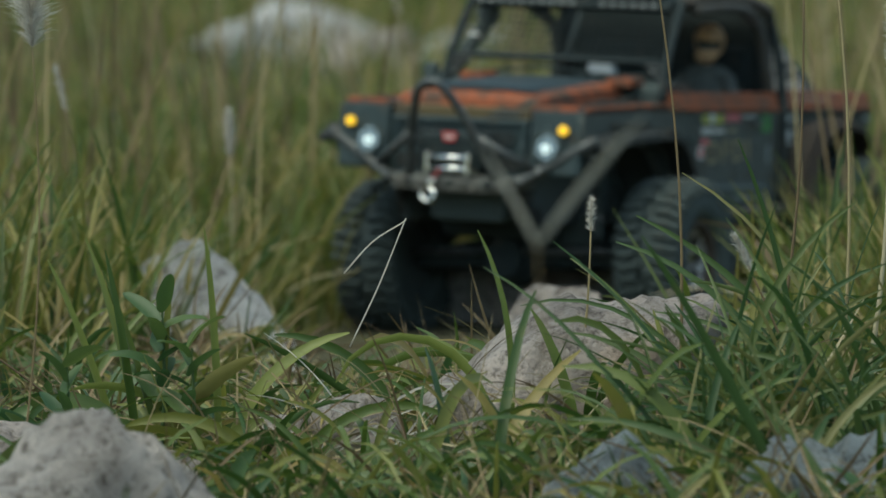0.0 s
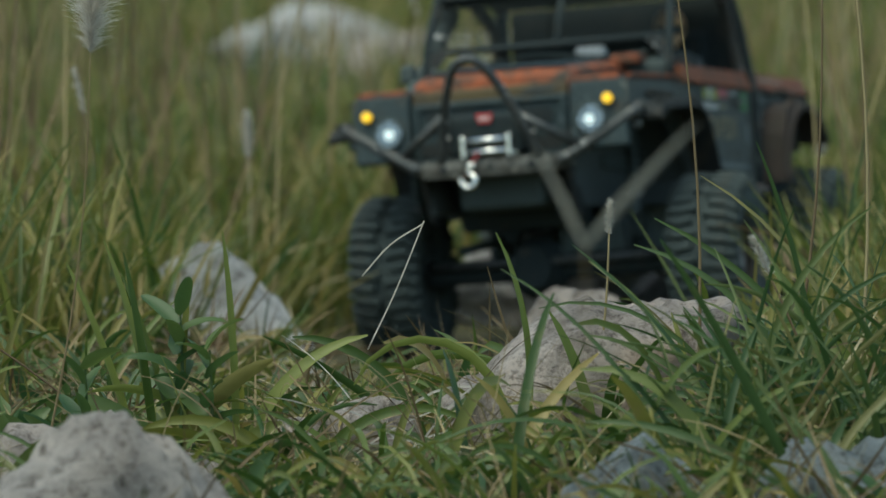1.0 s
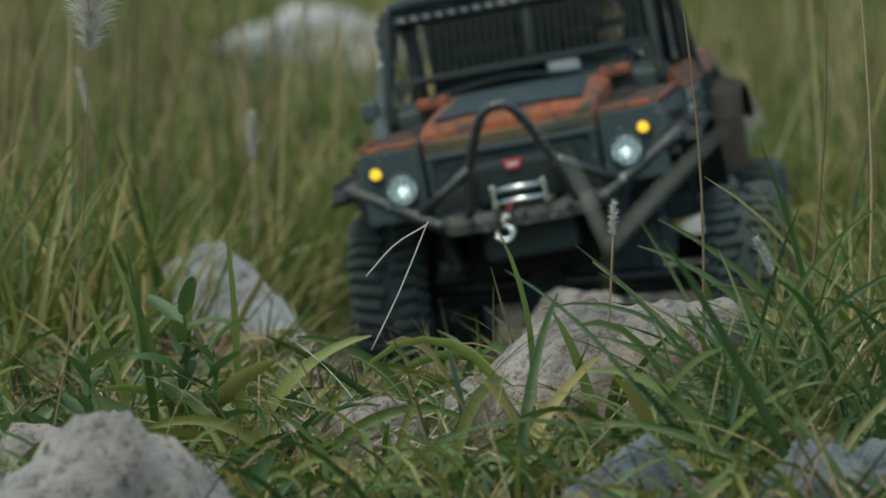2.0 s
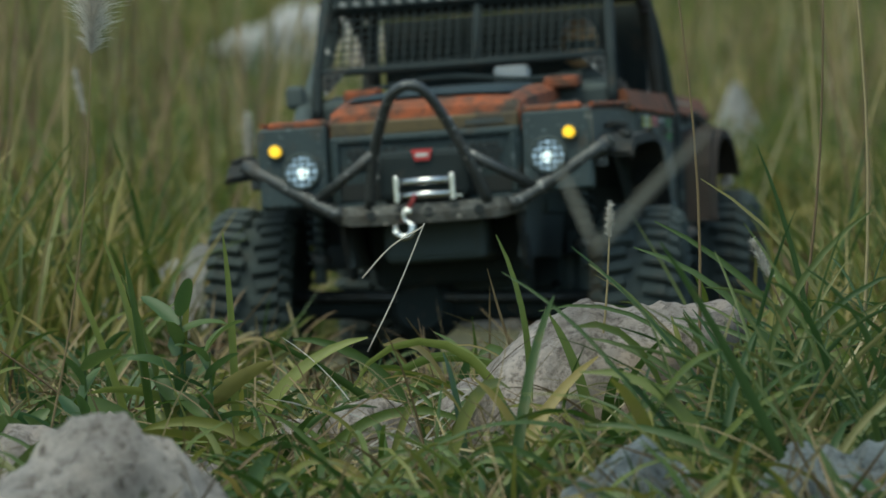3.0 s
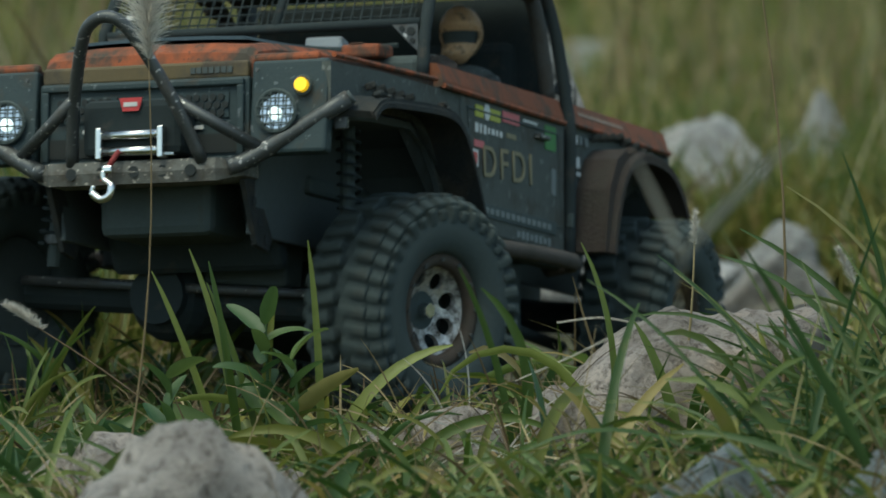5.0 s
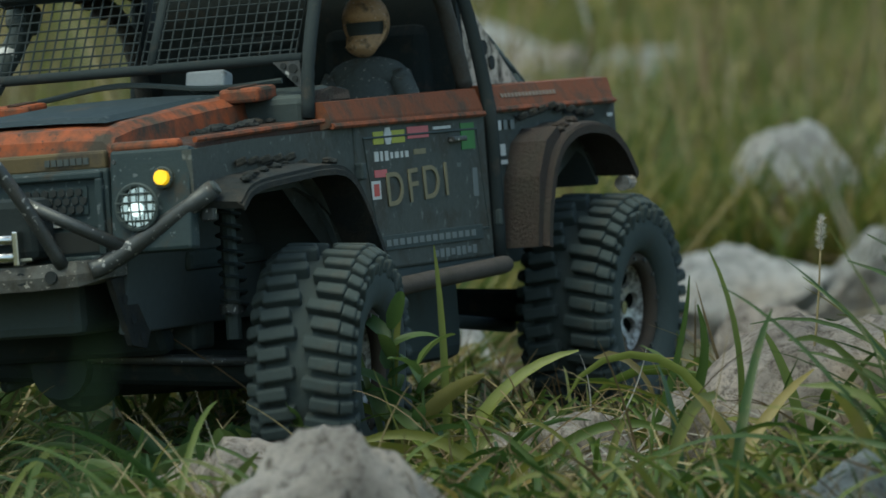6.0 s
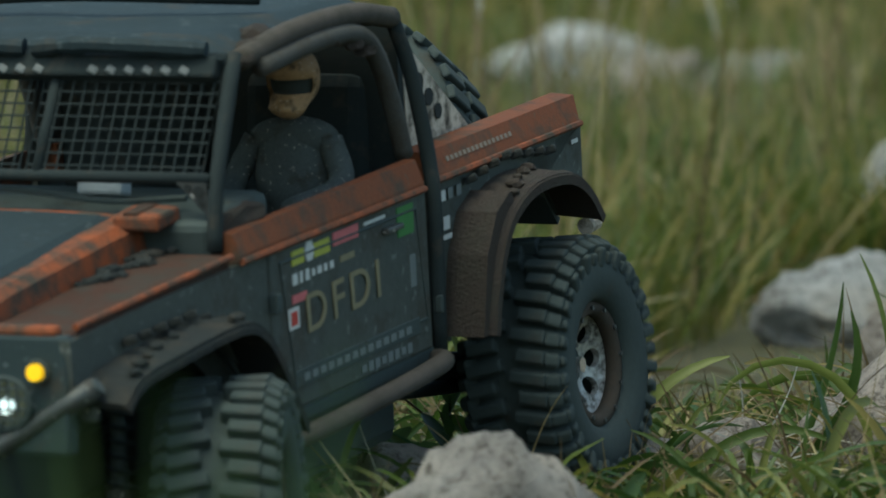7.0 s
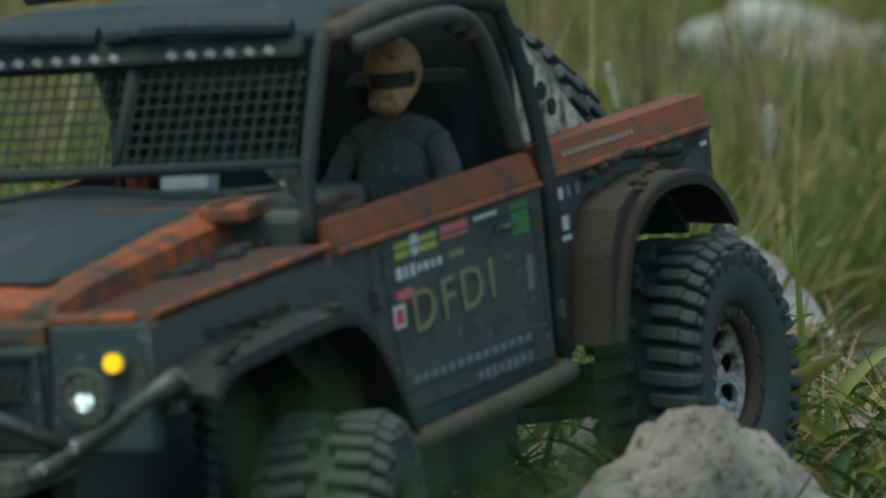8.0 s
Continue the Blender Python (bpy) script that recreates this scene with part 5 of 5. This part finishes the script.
# ---------------------------------------------------------------- single plants
def one_blade(at, heading, length, width, lean, bend, twist, seg=9):
    v, f = blade_mesh(np.array([at]), np.array([radians(heading)]), np.array([length]), np.array([width]), np.array([float(lean)]), np.array([float(bend)]), seg, 0.22, np.array([twist]))
    me = bpy.data.meshes.new("blade")
    me.from_pydata(v.tolist(), [], f.tolist())
    me.polygons.foreach_set("use_smooth", [True] * len(f))
    return me


def plant(x, y, blades, label, material=GRASS, name="grass_plant"):
    """A tuft whose blades are parts: heading, length, width, lean, bend of each."""
    root = tagged(new(name), label, "grass plant", group="tufts by the track")
    root.location = (x, y, float(lie(x, y)) - 0.003)
    for heading, length, width, lean, bend in blades:
        me = one_blade((rng.normal(0, 0.003), rng.normal(0, 0.003), 0), heading, length, width, lean, bend, rng.uniform(35, 85) * rng.choice((-1, 1)))
        me.materials.append(material)
        ob = new("blade", me)
        ob.parent = root
    return root


def tuft(x, y, n, length, width, label, material=GRASS, spread=(5, 45), bend=(10, 90)):
    plant(x, y, [(rng.uniform(0, 360), rng.uniform(*length), rng.uniform(*width), rng.uniform(*spread), rng.uniform(*bend)) for _ in range(n)], label, material)


def seed_grass(x, y, height, lean, heading, head, fluff, label, thick=0.0006):
    """A dry stem with a seed head of fine hairs."""
    root = tagged(new("seed_grass"), label, "grass plant", group="dry stems")
    root.location = (x, y, float(lie(x, y)) - 0.003)
    d = Vector((math.cos(radians(heading)) * math.sin(radians(lean)), math.sin(radians(heading)) * math.sin(radians(lean)), math.cos(radians(lean))))
    side = Vector((d.z, 0, -d.x))
    pts = [d * height * k / 8 + side * 0.03 * height * math.sin(k * 0.4) for k in range(9)]
    part("stem", tube(pts, [thick * 1.3 - thick * 0.09 * k for k in range(9)], 6), STRAW, root, smooth=True)
    if head:
        n = int(1500 * fluff + 160)
        s = rng.uniform(0, 1, n)
        tip = np.array(pts[-1])
        way = np.array((pts[-1] - pts[-2]).normalized())
        base = tip[None] + (s[:, None] - 0.25) * head * way[None]
        wide = (0.35 + np.sin(np.pi * np.clip(s, 0, 1)) * 0.65) * head * 0.34 * fluff
        v, f = blade_mesh(base, rng.uniform(0, 2 * np.pi, n), (wide + 0.002) * rng.uniform(0.5, 1.2, n), np.full(n, 0.00022), rng.uniform(5, 65, n), rng.uniform(0, 70, n), 3)
        head_ob = solid("seed_head", v, f, SEED)
        head_ob.parent = root
    return root


# blades that stand out against the truck and the slab
plant(0.031, 2.470, [(180, 0.090, 0.0046, -6, 34), (185, 0.020, 0.0040, 20, 60)], "single broad blade bent over at its tip", YOUNG)
plant(0.026, 2.470, [(180, 0.098, 0.0042, 2, 170)], "hooked green blade by the slab", YOUNG)
STALKS = plant(-0.028, 2.500, [(190, 0.060, 0.0010, 30, 30), (200, 0.05, 0.001, 50, 40), (10, 0.070, 0.0011, 34, 120)], "thin dry stalks crossing each other", SEED)
part("stalk", tube(arc([(-0.0019, 0, 0.038), (0.0093, 0, 0.0615), (0.0196, 0, 0.0868), (0.0200, 0, 0.0877), (0.0186, 0, 0.0868), (0.0070, 0, 0.0794), (-0.0041, 0, 0.0671)], 4), 0.00030, 6), SEED, STALKS, "dry stalk broken over at its top", smooth=True)
ARCHES = plant(-0.006, 2.500, [(180, 0.075, 0.0050, 22, 75), (178, 0.080, 0.0040, 48, 20), (10, 0.05, 0.0040, 30, 60)], "arching green blades before the truck")
plant(0.128, 2.200, [(180, 0.112, 0.0056, 24, 10), (172, 0.090, 0.0036, 48, 50), (20, 0.075, 0.0029, 20, 60), (190, 0.085, 0.0025, 8, 30)], "broad green blades close to the camera", SHADEGRASS)
plant(0.060, 2.460, [(170, 0.060, 0.0052, 8, 26), (20, 0.055, 0.0048, 14, 40), (200, 0.050, 0.0050, 40, 60)], "upright green blades on the slab")
plant(0.118, 2.400, [(0, 0.100, 0.0030, 10, 70), (170, 0.085, 0.0029, 30, 60), (185, 0.110, 0.0032, 30, 24), (15, 0.115, 0.0033, 4, 60)], "green tuft beside the slab", SHADEGRASS)
plant(0.146, 2.430, [(175, 0.115, 0.0035, 20, 60), (5, 0.120, 0.0033, 12, 110), (180, 0.095, 0.0030, 46, 30), (200, 0.125, 0.0026, 6, 20), (340, 0.11, 0.0030, 26, 80)], "green tuft beside the slab", SHADEGRASS)
plant(0.168, 2.460, [(180, 0.125, 0.0035, 28, 40), (175, 0.130, 0.0030, 14, 50), (0, 0.120, 0.0032, 10, 60), (210, 0.110, 0.0027, 24, 70), (160, 0.10, 0.0029, 40, 50)], "tall green tuft with arching blades", SHADEGRASS)
for k in range(20):
    tuft(0.098 + 0.006 * k + rng.normal(0, 0.008), 2.30 + 0.05 * (k % 5) + rng.normal(0, 0.02), 8, (0.045, 0.115), (0.0012, 0.0032), "slim green tuft among grey stones", SHADEGRASS, (5, 50), (20, 110))
for k in range(6):
    tuft(0.075 + 0.020 * k + rng.normal(0, 0.008), 2.10 + 0.03 * (k % 3), 7, (0.030, 0.060), (0.0018, 0.0042), "short tuft before the grey stones", SHADEGRASS, (20, 70), (20, 90))
for k in range(12):
    tuft(-0.11 + 0.022 * k + rng.normal(0, 0.01), 2.38 + 0.03 * (k % 4), 8, (0.035, 0.080), (0.0005, 0.0011), "thin dry bent straws in the grass", STRAW, (15, 70), (10, 90))
plant(-0.1095, 2.480, [(180, 0.080, 0.0046, 14, 8), (185, 0.086, 0.0046, 6, 6), (10, 0.074, 0.0040, 3, 4), (0, 0.062, 0.0090, 30, 40), (175, 0.045, 0.0120, 40, 30)], "pointed green blades at the track")
plant(-0.090, 2.450, [(200, 0.050, 0.0012, 20, 4), (5, 0.030, 0.0105, 42, 20), (180, 0.040, 0.0050, 60, 30)], "yellow stem with a broad leaf")
plant(-0.060, 2.420, [(0, 0.075, 0.0046, 35, 95), (180, 0.070, 0.0050, 40, 90), (185, 0.060, 0.0060, 50, 60)], "arching blades over the stones")
for k in range(20):
    tuft(-0.20 + 0.015 * k + rng.normal(0, 0.01), 2.22 + 0.06 * (k % 5) + rng.normal(0, 0.03), 6, (0.028, 0.056), (0.0020, 0.0046), "low tuft of arching green blades", LEAF if k % 3 == 0 else GRASS, (15, 55), (50, 150))
for k in range(8):
    tuft(-0.215 + 0.008 * k + rng.normal(0, 0.008), 2.60 + 0.07 * (k % 4), 6, (0.030, 0.060), (0.0022, 0.0042), "meadow tuft beside the wheel track", GRASS, (5, 40), (10, 80))
for k in range(18):
    tuft(-0.168 + 0.0065 * k + rng.normal(0, 0.006), 3.04 + 0.05 * (k % 4) + rng.normal(0, 0.012), 11, (0.026, 0.052), (0.0012, 0.0036), "low dry tuft before the white stone", (MEADOW, GRASS, STRAW)[k % 3], (5, 60), (10, 100))
plant(-0.114, 2.490, [(180, 0.092, 0.0048, 8, 14), (178, 0.086, 0.0042, 16, 10), (5, 0.060, 0.0050, 30, 60)], "upright pale green blades before the white stone", YOUNG)
plant(-0.083, 2.490, [(175, 0.088, 0.0040, 1, 6), (8, 0.070, 0.0060, 24, 60), (185, 0.066, 0.0050, 40, 70)], "upright green blade with a dark tip", YOUNG)
plant(-0.097, 1.800, [(10, 0.090, 0.0042, 4, 10), (190, 0.082, 0.0040, 8, 20), (0, 0.070, 0.0034, 14, 40)], "blades standing before the near stone")


def leafy_weed(x, y, tall, count, label):
    """A stem with broad pointed leaves at several heights."""
    root = tagged(new("leafy_weed"), label, "weed", group="tufts by the track")
    root.location = (x, y, float(lie(x, y)) - 0.003)
    part("stem", tube([(0, 0, 0), (0.002, 0, tall * 0.5), (0.001, 0.001, tall)], [0.0010, 0.0008, 0.0005], 6), LEAF, root)
    for k in range(count):
        z = tall * (0.35 + 0.65 * k / (count - 1))
        me = one_blade((0, 0, z), 137 * k + rng.uniform(-20, 20), rng.uniform(0.015, 0.024), rng.uniform(0.0055, 0.0085), rng.uniform(25, 65), rng.uniform(10, 60), rng.uniform(-40, 40))
        me.materials.append(LEAF)
        new("leaf", me).parent = root


leafy_weed(-0.104, 2.475, 0.060, 11, "broad-leaved green weed at the track")
leafy_weed(-0.092, 2.460, 0.046, 9, "broad-leaved green weed at the track")
leafy_weed(-0.140, 2.450, 0.045, 6, "broad-leaved green weed at the track")
for px, py in ((-0.014, 2.455), (0.004, 2.440), (-0.040, 2.450)):
    tuft(px, py, 5, (0.030, 0.055), (0.0005, 0.0010), "pale curled dead stems beside the slab", SEED, (35, 80), (20, 110))
# dry stems
seed_grass(0.098, 2.46, 0.205, 3, 190, 0.0, 0, "tall dry stem")
seed_grass(0.132, 2.48, 0.190, 5, 0, 0.0, 0, "tall dry stem")
seed_grass(0.163, 2.50, 0.215, 1, 180, 0.0, 0, "tall reddish dry stem")
seed_grass(0.166, 2.44, 0.150, 5, 0, 0.030, 0.16, "tall stem with a dark narrow seed head", 0.0009)
seed_grass(0.055, 2.50, 0.088, 7, 0, 0.013, 0.25, "short stem with a pale feathery head")
seed_grass(0.150, 2.42, 0.078, 20, 180, 0.016, 0.3, "bent stem with a dry flower head")


def dry_leaves(x, y, rise):
    """A thin stem whose two dry leaves spread from one node."""
    root = tagged(new("dry_plant"), "withered plant with two dry leaves close to the camera", "grass plant", group="dry stems")
    root.location = (x, y, float(lie(x, y)) - 0.003)
    rise -= root.location.z
    part("stem", tube([(0, 0, 0), (0.001, 0, rise * 0.5), (0, 0, rise)], [0.0003, 0.00025, 0.0002], 6), STRAW, root)
    for heading, length, wide, lean in ((0, 0.040, 0.0025, 40), (180, 0.026, 0.0015, 24)):
        me = one_blade((0, 0, rise), heading, length, wide, lean, 6, 80)
        me.materials.append(DRYLEAF)
        new("leaf", me).parent = root
    return root


DRY = dry_leaves(0.0335, 1.50, 0.1565)
PLUME = seed_grass(-0.155, 2.40, 0.180, 0, 0, 0.034, 1.1, "tall swaying stem with a fluffy white seed head", 0.0004)
seed_grass(-0.118, 2.49, 0.098, 52, 180, 0.018, 0.45, "bent stem with a torn seed head", 0.0005)
seed_grass(-0.165, 3.25, 0.150, 8, 170, 0.024, 0.22, "dry stem with a feathery head")
seed_grass(-0.118, 3.60, 0.140, 3, 0, 0.026, 0.5, "dry stem with a pale head")
for k in range(16):
    far = rng.uniform(3.9, 6.8)
    seed_grass(far * rng.uniform(-0.13, 0.07) + (0.22 if far < 4.4 else 0), far, rng.uniform(0.16, 0.34), rng.uniform(0, 15), rng.uniform(0, 360), 0.035, 0.28, "pale seeding grass in the meadow", 0.0012)
# tall blades close before the camera
for k in range(7):
    tuft(-0.120 + 0.004 * k, 0.76 + 0.02 * (k % 3), 5, (0.155, 0.190), (0.0030, 0.0050), "tall green blades close to the camera", LEAF, (0, 7), (0, 14))
for k in range(6):
    tuft(-0.20 + 0.012 * k, 2.40 + 0.04 * (k % 3), 7, (0.026, 0.045), (0.0075, 0.0130), "broad-leaved green weed beside the track", LEAF, (30, 75), (0, 40))


# growth behind the grey stones, its green darkened for the shade between blades
for k in range(14):
    tuft(0.092 + 0.0065 * k + rng.normal(0, 0.006), 2.275 + 0.03 * (k % 5), 9, (0.030, 0.075), (0.0014, 0.0034), "green tuft behind grey stones, shade put into its colour", SHADEGRASS, (5, 55), (20, 100))


# ---------------------------------------------------------------- what moves
STEER = [(0.0, 0), (2.8, 4), (3.5, 2), (4.0, -4), (4.5, -13), (5.0, -19), (5.2, -12), (6.3, 14), (6.5, 17), (7.0, 20), (8.0, 18)]
# height of each wheel's centre under the body
RIDE = {
    "front_left": [(0.0, -0.077), (0.5, -0.088), (1.0, -0.094), (1.5, -0.094), (2.8, -0.0897), (3.0, -0.0864), (3.5, -0.087), (4.0, -0.087), (4.5, -0.0885), (5.0, -0.087), (5.2, -0.081), (6.3, -0.081), (6.5, -0.086), (7.0, -0.068), (7.5, -0.079), (8.0, -0.081)],
    "front_right": [(0.0, -0.0867), (0.5, -0.094), (1.0, -0.093), (1.5, -0.077), (1.7, -0.0737), (2.8, -0.074), (3.0, -0.075), (3.2, -0.070), (3.5, -0.067), (4.0, -0.066), (4.5, -0.064), (5.0, -0.0726), (5.2, -0.080), (6.3, -0.065), (6.5, -0.0758), (7.0, -0.071), (7.5, -0.060), (8.0, -0.074)],
    "rear_left": [(0.0, -0.066), (0.5, -0.070), (1.0, -0.083), (1.5, -0.094), (2.8, -0.090), (3.0, -0.076), (3.5, -0.061), (4.0, -0.068), (4.5, -0.065), (5.0, -0.070), (5.2, -0.071), (6.3, -0.075), (6.5, -0.070), (7.0, -0.0715), (7.5, -0.075), (8.0, -0.069)],
    "rear_right": [(0.0, -0.065), (0.5, -0.069), (1.5, -0.067), (2.8, -0.092), (3.0, -0.0726), (3.5, -0.0767), (4.0, -0.0822), (4.5, -0.0634), (5.0, -0.052), (5.2, -0.0639), (6.3, -0.0623), (6.5, -0.088), (7.0, -0.0853), (7.5, -0.0787), (8.0, -0.0777)],
}
SHIFT = [(0.0, 0.012), (1.7, 0.012), (2.8, -0.004), (3.0, -0.007), (3.5, -0.016), (4.2, -0.015), (5.0, -0.010), (6.3, 0.0), (8.0, 0.0)]
ROLLED = [(0.0, 0.0), (1.0, 0.16), (1.5, 0.23), (2.8, 0.66), (3.5, 0.82), (4.0, 0.97), (4.5, 1.04), (5.0, 1.21), (5.2, 1.31), (6.3, 1.53), (6.5, 1.66), (7.0, 1.77), (7.5, 1.90), (8.0, 1.93)]


def line(rows, t):
    return float(np.interp(t, [r[0] for r in rows], [r[1] for r in rows]))


def motions():
    rows = [(t, pose(x, y, z, a, b, c)) for t, x, y, z, a, b, c in DRIVE]
    walk(truck, rows)
    walk(figure, rows)
    # the plume sways in the wind until the truck rolls over it
    x, y, z = PLUME.location
    sway = [(0.0, 2, 0), (0.5, 3.2, 0), (1.0, 7, 0), (1.5, 6, 0), (3.0, 7, 0), (3.5, 5, 0), (4.0, -1.5, 0), (4.5, 11.5, 0), (5.0, 3.5, 0), (5.2, 10.5, 0), (5.6, 5, 55), (6.0, 0, 86), (8.0, 0, 86)]
    walk(PLUME, [(t, pose(x, y, z, fall, lean, 0)) for t, lean, fall in sway])
    x, y, z = DRY.location
    walk(DRY, [(t, pose(x, y, z, 0, lean, 0)) for t, lean in ((0.0, -2.5), (0.5, 2.5), (1.0, 0), (1.5, 2), (3.0, 1), (3.5, 1), (8.0, 1))])
    for ob in (STALKS, ARCHES):
        x, y, z = ob.location
        walk(ob, [(t, pose(x, y, z, fall, lean, 0)) for t, lean, fall in ((0.0, 0, 0), (4.2, 0, 0), (4.5, 6, 0), (5.0, 40, 10), (5.3, 70, 20), (8.0, 72, 20))])
    for end, y0 in (("front", 0.086), ("rear", 0.379)):
        rows = []
        for t, *p in DRIVE:
            a, b = line(RIDE[end + "_left"], t), line(RIDE[end + "_right"], t)
            rows.append((t, pose(line(SHIFT, t) if end == "front" else 0, y0, (a + b) / 2, 0, -math.degrees(math.atan2(a - b, 0.19)), 0)))
        walk(AXLES[end], rows)
    times = [k * 0.2 for k in range(41)]
    for key, (carrier, w, x0, y0) in WHEELS.items():
        out, front = [], key.startswith("front")
        for t, *p in DRIVE:
            x = x0 + (line(SHIFT, t) if front else 0)
            end = key.split("_")[0]
            lean = -math.degrees(math.atan2(line(RIDE[end + "_left"], t) - line(RIDE[end + "_right"], t), 0.19))
            out.append((t, pose(x, y0, line(RIDE[key], t), 0, lean, line(STEER, t) if front else 0)))
        walk(carrier, out)
        turn = 0 if x0 > 0 else 180
        spin = 1 if x0 > 0 else -1
        walk(w, [(t, pose(0, 0, 0, 0, 0, turn) @ pose(0, 0, 0, spin * math.degrees(line(ROLLED, t) / 0.049), 0, 0)) for t in times])


motions()
